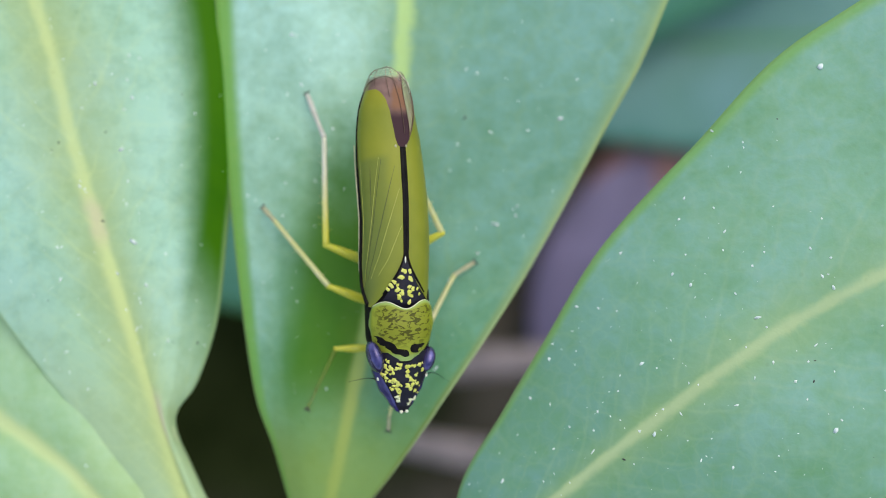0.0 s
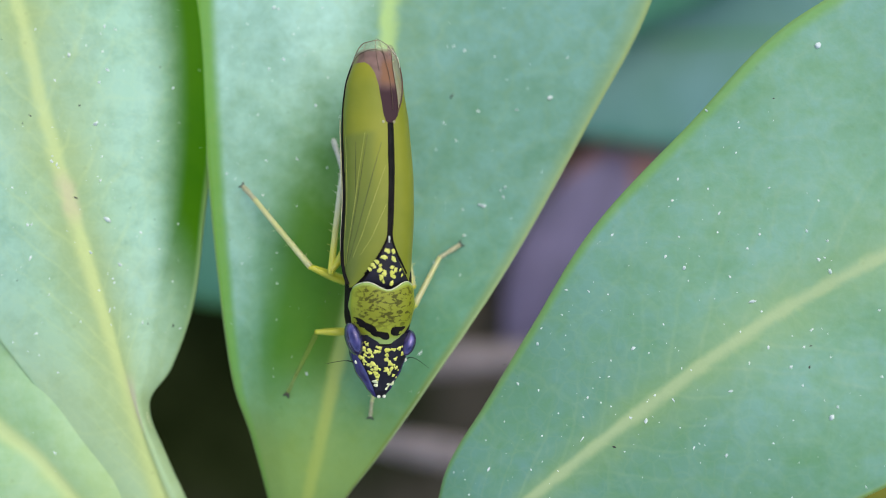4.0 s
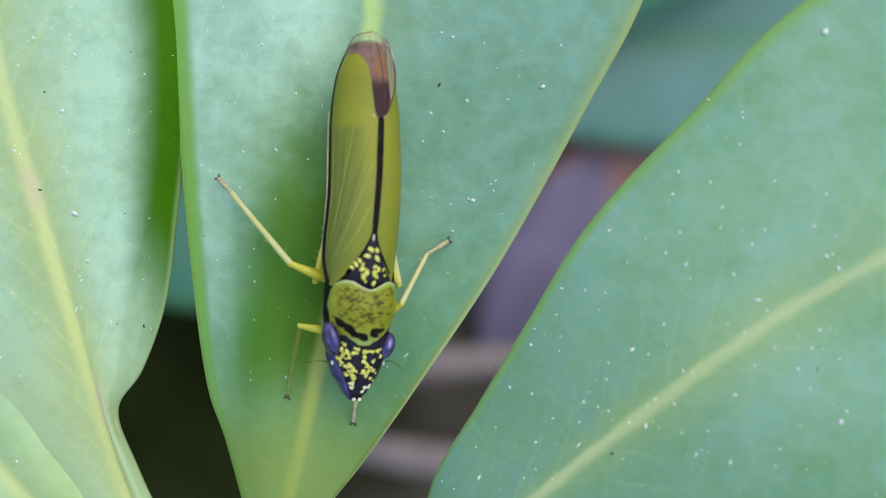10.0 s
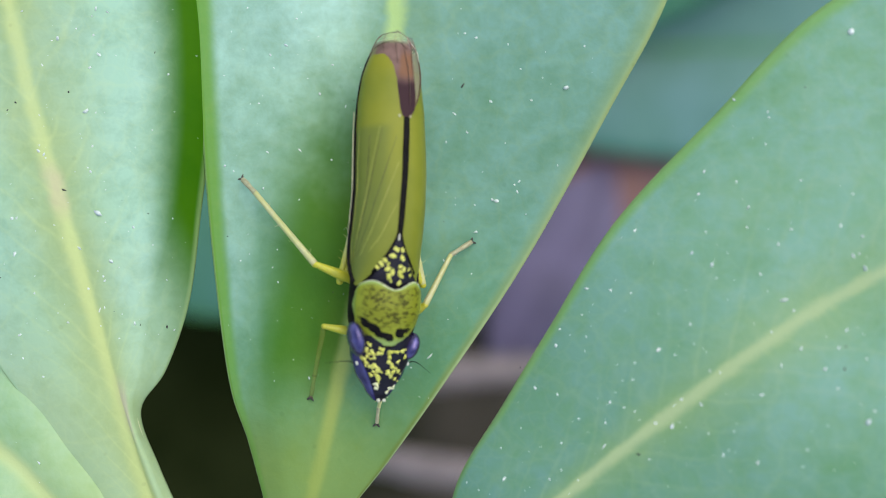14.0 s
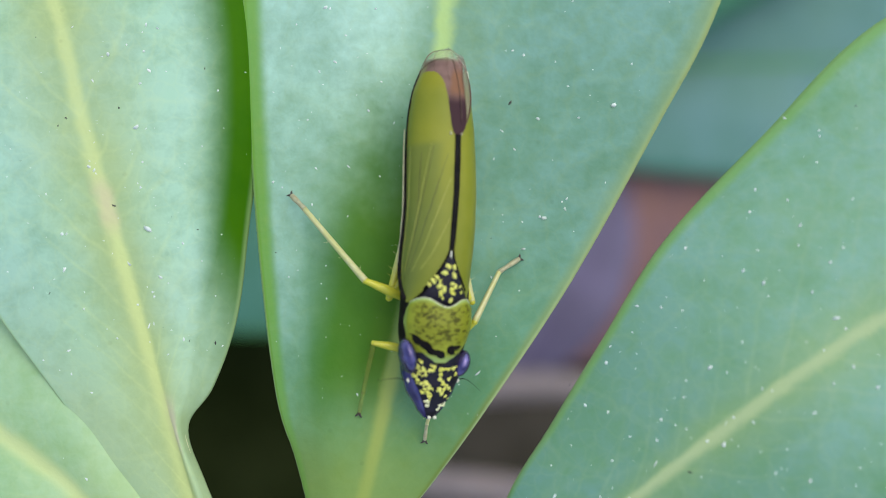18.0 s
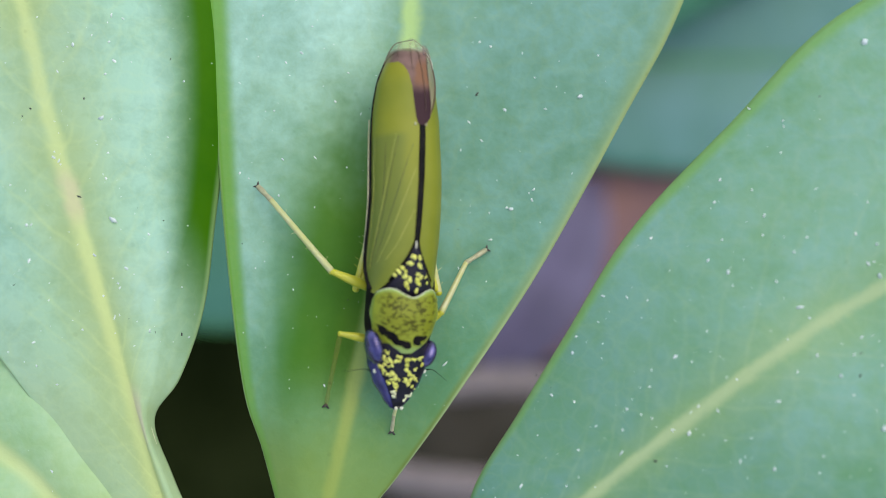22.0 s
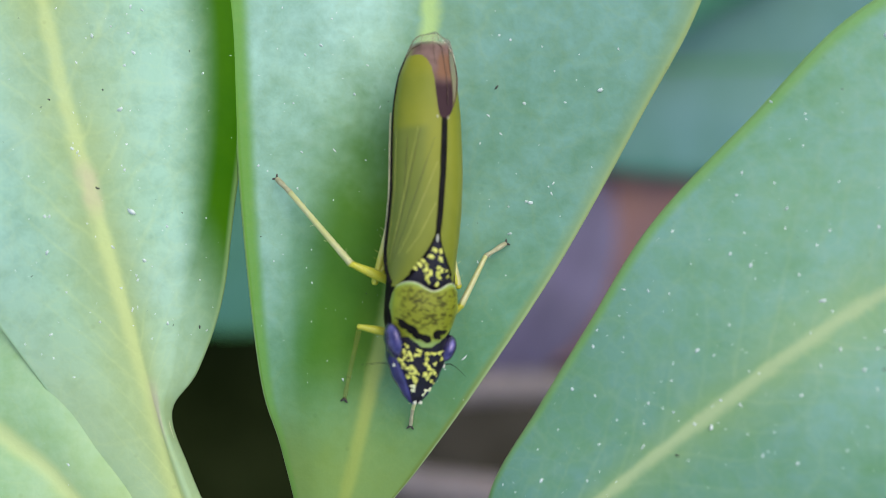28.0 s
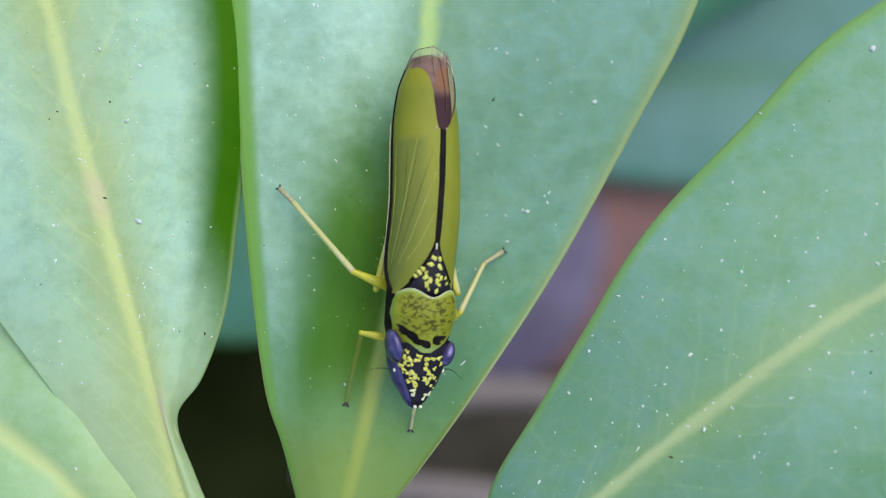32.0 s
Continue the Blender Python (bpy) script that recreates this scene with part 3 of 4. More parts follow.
    out["cream"] = plain("cream_spot", (0.7, 0.65, 0.42), (0.8, 0.78, 0.6), 0.1, 0.4)
    out["belly"] = plain("pale_belly", (0.38, 0.36, 0.06), (0.5, 0.45, 0.1), 0.6, 0.5)
    return out


def loft(bm, section, ys, phis, uvl=None):
    """A skin over sections along y; section(y, phi) gives x and z."""
    grid, coord = [], {}
    for i, y in enumerate(ys):
        row = []
        for j, ph in enumerate(phis):
            x, z, dy = section(y, ph)
            vert = bm.verts.new((x, y + dy, z))
            coord[vert] = (j / (len(phis) - 1), i / (len(ys) - 1))
            row.append(vert)
        grid.append(row)
    for a, b in zip(grid, grid[1:]):
        for j in range(len(phis) - 1):
            f = bm.faces.new((a[j], a[j + 1], b[j + 1], b[j]))
            if uvl:
                for lp in f.loops:
                    lp[uvl].uv = coord[lp.vert]
    return grid


def frange(a, b, n):
    return [a + (b - a) * k / n for k in range(n + 1)]


def curve1(table, y):
    """A value along y, smooth between a few stations."""
    for (y0, v0), (y1, v1) in zip(table, table[1:]):
        if y <= y1:
            t = min(max((y - y0) / (y1 - y0), 0), 1)
            t = t * t * (3 - 2 * t) * 0.5 + t * 0.5
            return v0 + (v1 - v0) * t
    return table[-1][1]


WING_HALF = [(-1.3, 1.16), (0.0, 1.21), (2.0, 1.20), (4.0, 1.12), (5.2, 1.05), (6.8, 0.96)]
WING_TOP = [(-1.3, 1.62), (0.5, 1.72), (3.0, 1.62), (5.0, 1.42), (6.8, 1.2)]


def wing_point(y, v, side, lift=0.0):
    w = curve1(WING_HALF, y)
    if side < 0:
        w += 0.15 * max(0.0, min(1.0, (y - 1.5) / 2.0)) * max(0.0, min(1.0, (6.2 - y) / 0.9))
    if side > 0:
        w *= 1 - 0.12 * max(0.0, min(1.0, (y - 1) / 3)) - 0.20 * max(0.0, min(1.0, (y - 4.2) / 1.8))
        if y > 5.0:
            w *= max(0.0004, 1 - ((y - 5.0) / 1.801) ** 5.0) ** 0.5
    elif y > 4.2:
        w *= max(0.0004, 1 - ((y - 4.2) / 2.601) ** 1.85) ** 0.5
    top = curve1(WING_TOP, y)
    inner = -y * 0.50 + 0.1 * y * y if y < 0 else 0.0
    p0 = math.asin(min(0.93, inner / w))
    ph = p0 + (radians(106) - p0) * v
    x = side * w * (math.sin(ph) if ph < math.pi / 2 else 1 - 0.25 * (1 - math.cos(ph - math.pi / 2)))
    z = top - 1.12 * (1 - math.cos(ph)) * (0.75 + 0.25 * w) * (0.8 if side < 0 < ph else 1.0 if ph > 0 else 0.25)
    k = max(0.0, (y - 4.2) / 2.6)
    x -= (0.34 if side < 0 else 0.0) * k ** 1.6
    x -= 0.10 * max(0.0, min(1.0, (2.2 - y) / 2.4))
    n = Vector((side * math.sin(ph), 0, math.cos(ph)))
    return Vector((x, y, z)) + n * lift


def membrane_edge(y, side):
    if y < 3.95:
        return 0.0
    if side > 0:
        return curve1([(3.95, 0.05), (4.4, 0.20), (4.9, 0.42), (5.4, 0.72), (5.8, 1.0)], y)
    return curve1([(3.95, 0.05), (4.3, 0.09), (5.2, 0.13), (5.6, 0.18), (5.85, 0.27), (6.02, 0.44), (6.06, 0.66), (5.98 + 0.12, 0.9), (6.14, 1.0)], y)


def field_edge(y, side):
    """Where the olive field ends towards the wing's outer margin; it is rounded off at the tip."""
    if side > 0 or y < 4.3:
        return 1.0
    outer = 1 - 0.10 * min(1.0, (y - 4.3) / 1.2)
    if y > 5.55:
        outer = 0.5 + (outer - 0.5) * max(0.0, 1 - ((y - 5.55) / 0.60) ** 2.2) ** 0.5
    return outer


def lap(y):
    """How far the upper wing's tip reaches over the other wing."""
    return -curve1([(3.95, 0.04), (4.2, 0.13), (4.7, 0.15), (5.3, 0.16), (5.8, 0.21), (6.2, 0.34), (6.45, 0.55), (6.65, 0.82), (6.8, 1.0)], y)


def reach(y):
    """The wing's front end is rounded off towards its outer margin."""
    return 1.0 if y > -0.6 else max(0.1, 1 - 0.8 * ((-0.6 - y) / 1.0) ** 2.2)


def build_wing(root, mats, side, label):
    lift = 0.03 if side < 0 else 0.0
    ys = frange(-1.6, 6.8, 84)
    bm = bmesh.new()
    uvl = bm.loops.layers.uv.new("wing")
    grid = []
    for y in ys:
        e = membrane_edge(y, side)
        out = min(reach(y), field_edge(y, side))
        grid.append([(e + (out - e) * k / 18, y) for k in range(19)])
    verts = [[bm.verts.new(wing_point(y, v, side, lift)) for v, y in row] for row in grid]
    for i in range(len(ys) - 1):
        if grid[i + 1][18][0] - grid[i + 1][0][0] < 0.02:
            break
        for j in range(18):
            f = bm.faces.new((verts[i][j], verts[i][j + 1], verts[i + 1][j + 1], verts[i + 1][j]))
            for lp, (a, b) in zip(f.loops, ((i, j), (i, j + 1), (i + 1, j + 1), (i + 1, j))):
                lp[uvl].uv = (grid[a][b][0], (grid[a][b][1] + 1.3) / 8.32)
    for vert in [q for q in bm.verts if not q.link_faces]:
        bm.verts.remove(vert)
    wing = part("forewing", bm, mats["wing" if side < 0 else "far_wing"], root, label)
    wing.matrix_basis = ROLL.copy()
    bm = bmesh.new()
    uvl = bm.loops.layers.uv.new("wing")
    ys2 = frange(3.95, 6.8 if side < 0 else 6.62, 44)
    rows = []
    for y in ys2:
        e = membrane_edge(y, side)
        start = lap(y) if side < 0 else 0.02
        stop = 0.995 if side < 0 else e
        rows.append([bm.verts.new(wing_point(y, start + (stop - start) * k / 20, side, lift - 0.012)) for k in range(21)])
    for i in range(len(ys2) - 1):
        for j in range(20):
            f = bm.faces.new((rows[i][j], rows[i][j + 1], rows[i + 1][j + 1], rows[i + 1][j]))
            for lp, (a, b) in zip(f.loops, ((i, j), (i, j + 1), (i + 1, j + 1), (i + 1, j))):
                lp[uvl].uv = (b / 20, (ys2[a] - 3.95) / 2.85)
    part("membrane", bm, mats["membrane" if side < 0 else "clear"], wing, "brown smoky wing tip with a clear rim" if side < 0 else "thin clear pinkish wing tip")
    stripe = [wing_point(y, 0.0 if side < 0 else 0.05, side, lift + 0.01) for y in frange(-1.15, 3.95, 12)]
    part("inner_margin", tube(bmesh.new(), stripe, ([0.04, 0.06, 0.06, 0.065, 0.085, 0.075] if side < 0 else [0.04, 0.05, 0.05]), 8, 40, 0.3), mats["black"], wing, "black inner wing margin")
    costa = [wing_point(y, 0.985 * reach(y), side, lift + 0.01) for y in frange(-1.5, 6.0, 14)]
    part("outer_margin", tube(bmesh.new(), costa, ([0.10, 0.085, 0.05, 0.022] if side < 0 else [0.03, 0.02, 0.015]), 8, 40, 0.6), mats["black" if side < 0 else "vein"], wing, "black outer wing margin" if side < 0 else "pale outer wing margin")
    if side < 0:
        rim = [wing_point(y, 1.0, side, lift + 0.01) for y in (5.4, 5.7, 6.0, 6.3, 6.5, 6.65, 6.74, 6.79)]
        rim += [wing_point(y, lap(y), side, lift + 0.01) for y in (6.79, 6.7, 6.5, 6.2, 5.8, 5.3, 4.8, 4.4)]
        part("tip_rim", tube(bmesh.new(), rim, [0.018, 0.014, 0.012], 6, 70), mats["rim"], wing)
        for v0, v1, y0 in ((-0.06, -0.10, 4.4), (0.10, 0.16, 5.7), (0.45, 0.60, 6.05)):
            line = [wing_point(y0 + (6.72 - y0) * q, v0 + (v1 - v0) * q, side, lift + 0.012) for q in (0, 0.25, 0.5, 0.75, 1.0)]
            part("tip_vein", tube(bmesh.new(), line, [0.009, 0.011, 0.007], 5, 24), mats["rim"], wing)
        arch = [wing_point(y, v, side, lift + 0.012) for y, v in ((6.0, 0.95), (6.22, 0.8), (6.36, 0.55), (6.42, 0.25), (6.38, 0.0), (6.2, -0.2))]
        part("tip_vein", tube(bmesh.new(), arch, [0.008, 0.012, 0.008], 5, 24, 0.4), mats["rim"], wing, "smoky cross vein")
    else:
        line = [wing_point(y, v, side, lift + 0.012) for y, v in ((4.0, 0.10), (4.6, 0.28), (5.2, 0.46), (5.8, 0.62), (6.3, 0.76), (6.7, 0.84))]
        part("tip_rim", tube(bmesh.new(), line, [0.022, 0.026, 0.018], 5, 30), mats["rim"], wing)
        # a cream line put in as the highlight on the wing edge
        line = [wing_point(y, v + 0.06, side, lift + 0.012) for y, v in ((5.9, 0.44), (6.3, 0.62), (6.72, 0.77))]
        part("tip_glint", tube(bmesh.new(), line, [0.008, 0.014, 0.008], 5, 20), mats["cream"], wing, "glint along the tip put in as a pale line")
    if side < 0:
        for k, (v0, v1, y0, y1) in enumerate(((0.88, 0.78, -0.9, 3.5), (0.74, 0.36, -0.9, 3.6), (0.70, 0.32, -0.9, 3.55), (0.60, 0.12, -0.7, 3.3), (0.50, 0.07, -0.6, 2.5), (0.56, 0.52, 1.6, 3.3), (0.34, 0.05, -0.5, 1.2))):
            pts = [wing_point(y0 + (y1 - y0) * t, v0 + (v1 - v0) * t ** 1.1, side, lift + 0.002) for t in frange(0, 1, 8)]
            part("vein", tube(bmesh.new(), pts, [0.010, 0.016, 0.008], 6, 30, 0.6), mats["fine_vein" if k in (2, 3, 5) else "vein"], wing)
        hem = [wing_point(y, 1.0 * reach(y), side, lift - 0.03) + Vector((-0.125, 0, 0.0)) for y in frange(-0.4, 4.1, 10)]
        part("pale_hem", tube(bmesh.new(), hem, [0.02, 0.03, 0.03, 0.02], 6, 40, 0.7), mats["foot"], wing, "thin pale hem outside the black margin")
    bm = bmesh.new()
    ball(bm, wing_point(3.98, 0.09, side, lift + 0.01), (0.045, 0.055, 0.03), 10, 6)
    part("pale_spot", bm, mats["foot"], wing, "cream spot at the wing notch")
    return wing


def head_section(y, ph):
    w = curve1([(-5.44, 0.06), (-5.36, 0.23), (-5.1, 0.45), (-4.5, 0.82), (-3.9, 1.02), (-3.2, 1.06)], y)
    top = curve1([(-5.44, 0.72), (-5.1, 0.95), (-4.2, 1.25), (-3.2, 1.46)], y)
    low = curve1([(-5.44, 0.62), (-5.2, 0.30), (-4.4, -0.15), (-3.2, -0.45)], y)
    c = top - 0.45 * (top - low)
    r = (top - c) if abs(ph) < math.pi / 2 else (c - low)
    sx = math.copysign(abs(math.sin(ph)) ** 0.8, math.sin(ph))
    return w * sx, c + r * math.cos(ph), 0.0


def pronotum_section(y, ph):
    w = curve1([(-3.55, 0.55), (-3.35, 0.86), (-2.9, 1.06), (-2.2, 1.14), (-1.5, 1.10), (-1.25, 1.04)], y)
    top = curve1([(-3.55, 1.45), (-3.2, 1.62), (-2.2, 1.86), (-1.5, 1.86), (-1.25, 1.78)], y)
    k = max(0.0, min(1.0, (y + 3.55) / 2.3))
    notch = -0.42 * k ** 4 * math.exp(-(ph / 0.45) ** 2) - 0.62 * k ** 3 * (abs(ph) / 1.7) ** 2
    bow = 0.42 * (1 - k) ** 2 * (abs(ph) / 1.7) ** 2
    return w * math.sin(ph) / math.sin(max(1.2, abs(ph))) - 0.10, top - 1.05 * (1 - math.cos(ph)), notch + bow


def limb(name, mats, root, pts, radii, material, label="", spines=0, flat=1.0):
    bm = tube(bmesh.new(), pts, radii, 10, 8 * (len(pts) - 1), flat)
    rng = random.Random(len(pts) + spines)
    for k in range(spines):
        s = 0.15 + 0.8 * k / spines
        p = spline([Vector(q) for q in pts], s)
        d = (spline([Vector(q) for q in pts], min(1, s + 0.05)) - p).normalized()
        side = d.cross(Vector((0, 0, 1))).normalized() * (-1 if k % 3 else 1)
        tube(bm, [p, p + side * 0.09 + d * 0.03, p + side * rng.uniform(0.18, 0.27) + d * 0.12], [0.022, 0.014, 0.004], 5, 3)
    return part(name, bm, mats[material], root, label)


def build_leg(root, mats, name, hip, knee, ankle, toe, label, spines=0, thick=1.0, shade="shin", sole="foot"):
    """Femur, shin and foot; the femur is the part, the rest hangs on it. Points in the insect's space."""
    hip, knee, ankle, toe = (Vector(p) for p in (hip, knee, ankle, toe))
    arch = lambda a, b, h: a.lerp(b, 0.5) + Vector((0, 0, h))
    leg = limb(name, mats, root, [hip, arch(hip, knee, 0.06), knee], [0.15 * thick, 0.17 * thick, 0.10 * thick], "leg", label)
    shin = limb("shin", mats, leg, [knee, arch(knee, ankle, 0.05), ankle], [0.12 * thick, 0.10 * thick, 0.09 * thick], shade, "pale yellow shin with fine spines", spines)
    bm = ball(bmesh.new(), knee, (0.12 * thick, 0.12 * thick, 0.11 * thick), 10, 8)
    part("knee", bm, mats["leg"], leg)
    limb("foot", mats, leg, [ankle, ankle.lerp(toe, 0.35) + Vector((0, 0, 0.03)), ankle.lerp(toe, 0.7), toe], [0.10 * thick, 0.08 * thick, 0.10 * thick, 0.085 * thick], sole, "pale brown jointed foot")
    d = (toe - ankle).normalized()
    n = d.cross(Vector((0, 0, 1))).normalized()
    for k in (-1, 1):
        limb("claw", mats, leg, [toe, toe + d * 0.10 + n * 0.08 * k + Vector((0, 0, 0.03)), toe + d * 0.14 + n * 0.13 * k - Vector((0, 0, 0.04))], [0.05, 0.032, 0.010], "claw")
    return leg


def to_body(p):
    """From the place's millimetres to the insect's own."""
    m = Matrix.Translation(BODY_AT) @ Matrix.Rotation(radians(BODY_TURN), 4, "Z")
    return m.inverted() @ Vector(p)


# yellow spots of the back shield: offset from its pale point, radius, turn
SCUTELLUM_SPOTS = ((-0.05, -0.39, 0.095, 30), (0.15, -0.41, 0.08, 80), (-0.14, -0.61, 0.095, 20), (0.17, -0.66, 0.095, 70), (-0.36, -0.76, 0.085, 40), (-0.26, -0.87, 0.06, 150),
                   (-0.45, -0.90, 0.085, 50), (-0.56, -1.01, 0.075, 40), (-0.26, -1.03, 0.085, 130), (-0.13, -1.12, 0.095, 80), (-0.22, -1.28, 0.095, 70), (-0.16, -1.43, 0.05, 60),
                   (0.14, -0.94, 0.075, 10), (0.24, -1.05, 0.08, 110), (0.12, -1.16, 0.10, 80), (0.18, -1.26, 0.075, 40), (0.12, -1.47, 0.08, 90), (0.41, -1.03, 0.05, 115), (0.48, -1.22, 0.05, 115), (0.64, -1.52, 0.035, 90))
# spots of the crown: offset from the snout across and along, radius
CROWN_SPOTS = ((-0.60, 1.72, 0.10), (-0.48, 1.88, 0.06), (-0.37, 1.60, 0.075), (-0.34, 1.48, 0.06), (-0.67, 1.42, 0.085), (-0.58, 1.30, 0.06), (-0.20, 1.63, 0.075), (-0.05, 1.75, 0.07),
               (0.20, 1.68, 0.08), (0.18, 1.50, 0.07), (0.17, 1.34, 0.075), (0.29, 1.18, 0.075), (0.42, 1.68, 0.06), (0.59, 1.70, 0.06), (0.68, 1.52, 0.075), (0.44, 1.34, 0.05),
               (-0.45, 1.18, 0.06), (-0.29, 1.20, 0.085), (-0.18, 1.06, 0.08), (-0.33, 1.00, 0.05), (-0.39, 0.87, 0.06), (-0.21, 0.88, 0.075), (-0.17, 0.74, 0.06), (-0.23, 0.60, 0.06),
               (-0.20, 0.44, 0.055), (0.15, 1.00, 0.095), (0.32, 1.02, 0.065), (0.48, 1.03, 0.06), (0.23, 0.85, 0.065), (0.38, 0.76, 0.06), (0.34, 0.50, 0.06), (0.20, 0.45, 0.05), (0.13, 0.30, 0.05))


def scutellum_point(y, q):
    half = 0.05 + 0.42 * max(0.0, -y) + 0.08 * max(0.0, -y) ** 2
    return half * q - 0.10, curve1([(-1.75, 1.50), (-1.4, 1.77), (0.0, 1.85), (0.1, 1.83)], y) - 0.16 * (q * max(0, -y)) ** 2, 0


def crown_edge(y):
    """How far the black crown reaches down the side of the head."""
    return curve1([(-5.44, 0.62), (-4.6, 0.72), (-4.15, 0.95), (-3.7, 1.15), (-3.2, 1.2)], y)


def crown_point(x, y):
    """The place on the crown that lies x to the side of the snout, seen from straight above, and its normal."""
    turn = ROLL @ HEAD_ROLL

    def above(ph, at):
        a, c, _ = head_section(at, ph)
        return (turn @ Vector((a * MM, at * MM, c * MM))).x / MM
    goal, lo, hi = above(0.0, -5.40) + x + 0.10, -1.5, 1.5
    for _ in range(30):
        ph = 0.5 * (lo + hi)
        lo, hi = (ph, hi) if above(ph, y) < goal else (lo, ph)
    a, c, _ = head_section(y, ph)
    return Vector((a, y, c)), Vector((math.sin(ph), -0.25, math.cos(ph) + 0.3))


def spot(parent, material, at, r, long, turn, normal, seed):
    """A slightly raised, irregular spot lying on the cuticle."""
    bm = bmesh.new()
    tilt = normal.to_track_quat("Z", "Y").to_matrix().to_4x4()
    m = Matrix.Translation(at) @ tilt @ Matrix.Rotation(radians(90 - turn), 4, "Z")
    hub = bm.verts.new(m @ Vector((0, 0, 0.022)))
    ring, foot = [], []
    for k in range(12):
        a = 2 * math.pi * k / 12
        q = 0.92 * r * (1 + 0.75 * noise.noise(Vector((math.cos(a) * 1.5 + seed, math.sin(a) * 1.2, seed * 3.1))))
        ring.append(bm.verts.new(m @ Vector((q * long * math.cos(a) * 0.85, q * math.sin(a) * 0.85, 0.018))))
        foot.append(bm.verts.new(m @ Vector((q * long * math.cos(a), q * math.sin(a), -0.02))))
    for k in range(12):
        n = (k + 1) % 12
        bm.faces.new((hub, ring[k], ring[n]))
        bm.faces.new((ring[k], foot[k], foot[n], ring[n]))
    return part("yellow_spot", bm, material, parent)


def build_leafhopper():
    mats = insect_materials()
    root = tagged(thing("leafhopper", pose(BODY_AT[0] * MM, BODY_AT[1] * MM, 0, 0, 0, BODY_TURN)),
                  "olive green leafhopper with a black and yellow spotted head", "insect")
    for side, label in ((-1, "olive green forewing with dark veins"), (1, "yellow-green forewing seen edge on")):
        build_wing(root, mats, side, label)
    bm = bmesh.new()
    tube(bm, [(0, -3.2, 0.35), (0, -1.5, 0.35), (0, 1, 0.45), (0, 4, 0.6), (0, 5.8, 0.85)], [0.75, 0.98, 0.95, 0.75, 0.25], 16, 30, 0.85)
    ab = part("abdomen", bm, mats["belly"], root, "pale yellow underside")
    ab.matrix_basis = ROLL.copy()
    bm = bmesh.new()
    uvl = bm.loops.layers.uv.new("map")
    loft(bm, pronotum_section, frange(-1.25, -3.55, 26), frange(-1.75, 1.75, 34), uvl)
    part("pronotum", bm, mats["pronotum"], root, "mottled yellow-green shield with black marks").matrix_basis = ROLL.copy()
    for y0, lift, r, key, name in ((-3.55, -0.01, 0.045, "black", "front_rim"), (-1.27, 0.012, 0.014, "cream", "hind_rim")):
        pts = []
        for k in range(13):
            ph = (-1.5 + 3.0 * k / 12) * 0.92
            x, z, dy = pronotum_section(y0, ph)
            pts.append((x, y0 + dy, z + lift))
        part(name, tube(bmesh.new(), pts, [r * 0.6, r, r * 0.6], 6, 40), mats[key], root).matrix_basis = ROLL.copy()
    for y0, p0, wide, tall in ((-2.82, -0.88, 0.28, 0.18), (-2.98, -0.62, 0.28, 0.18), (-3.15, -0.36, 0.22, 0.12), (-3.22, -0.10, 0.22, 0.14), (-3.10, 0.36, 0.25, 0.18), (-3.02, 0.56, 0.14, 0.08)):
        bm = bmesh.new()
        rim, hub = [], None
        for k in range(14):
            a = 2 * math.pi * k / 14
            r = 1 + 0.35 * noise.noise(Vector((p0 * 5 + math.cos(a), y0 * 5 + math.sin(a), 0.0)))
            x, z, dy = pronotum_section(y0 + tall * r * math.sin(a), p0 + wide * r * math.cos(a) - 0.35 * tall * math.sin(a))
            rim.append(bm.verts.new((x, y0 + tall * r * math.sin(a) + dy + 0.25 * wide * math.cos(a) * (-1 if p0 < 0 else 1) * 0.4, z + 0.012)))
        x, z, dy = pronotum_section(y0, p0)
        hub = bm.verts.new((x, y0 + dy, z + 0.02))
        for k in range(14):
            bm.faces.new((hub, rim[k], rim[(k + 1) % 14]))
        part("black_mark", bm, mats["black"], root).matrix_basis = ROLL.copy()
    bm = bmesh.new()
    loft(bm, lambda y, ph: (1.2 * math.sin(ph) * curve1([(-3.6, 0.80), (-2.6, 0.99), (-1.2, 0.97), (0.2, 0.80)], y) - 0.10, 0.60 + 0.92 * math.cos(ph) * curve1([(-3.6, 0.8), (-2.4, 1.0), (-1.2, 1.0), (0.2, 0.72)], y), 0), frange(0.2, -3.6, 20), frange(-2.6, 2.6, 30))
    part("thorax", bm, mats["black"], root, "shiny black sides of the thorax").matrix_basis = ROLL.copy()
    bm = bmesh.new()
    loft(bm, lambda y, q: scutellum_point(y, q), frange(0.05, -1.75, 16), frange(-1, 1, 16))
    shield = part("scutellum", bm, mats["crown"], root, "black triangle with yellow spots")
    shield.matrix_basis = ROLL.copy()
    for dx, dy, r, turn in SCUTELLUM_SPOTS:
        y = 0.03 + dy
        x = -0.10 + 1.07 * dx
        q = (x + 0.10) / (0.05 + 0.42 * max(0.05, -y) + 0.08 * y * y)
        x, z, dy = scutellum_point(y, q)
        spot(shield, mats["ivory" if r < 0.05 else "yellow"], (x, y, z), r * 0.98, 1.35, turn, Vector((0.25 * q, 0, 1)), y * 7 + dx)
    bm = ball(bmesh.new(), (-0.10, 0.03, 1.86), (0.03, 0.13, 0.03), 8, 6)
    part("pale_spot", bm, mats["cream"], root).matrix_basis = ROLL.copy()
    bm = bmesh.new()
    loft(bm, lambda y, q: head_section(y, q * crown_edge(y)), frange(-3.2, -5.44, 26), frange(-1, 1, 24))
    head = part("head", bm, mats["crown"], root, "pointed black crown with yellow spots")
    head.matrix_basis = ROLL @ HEAD_ROLL
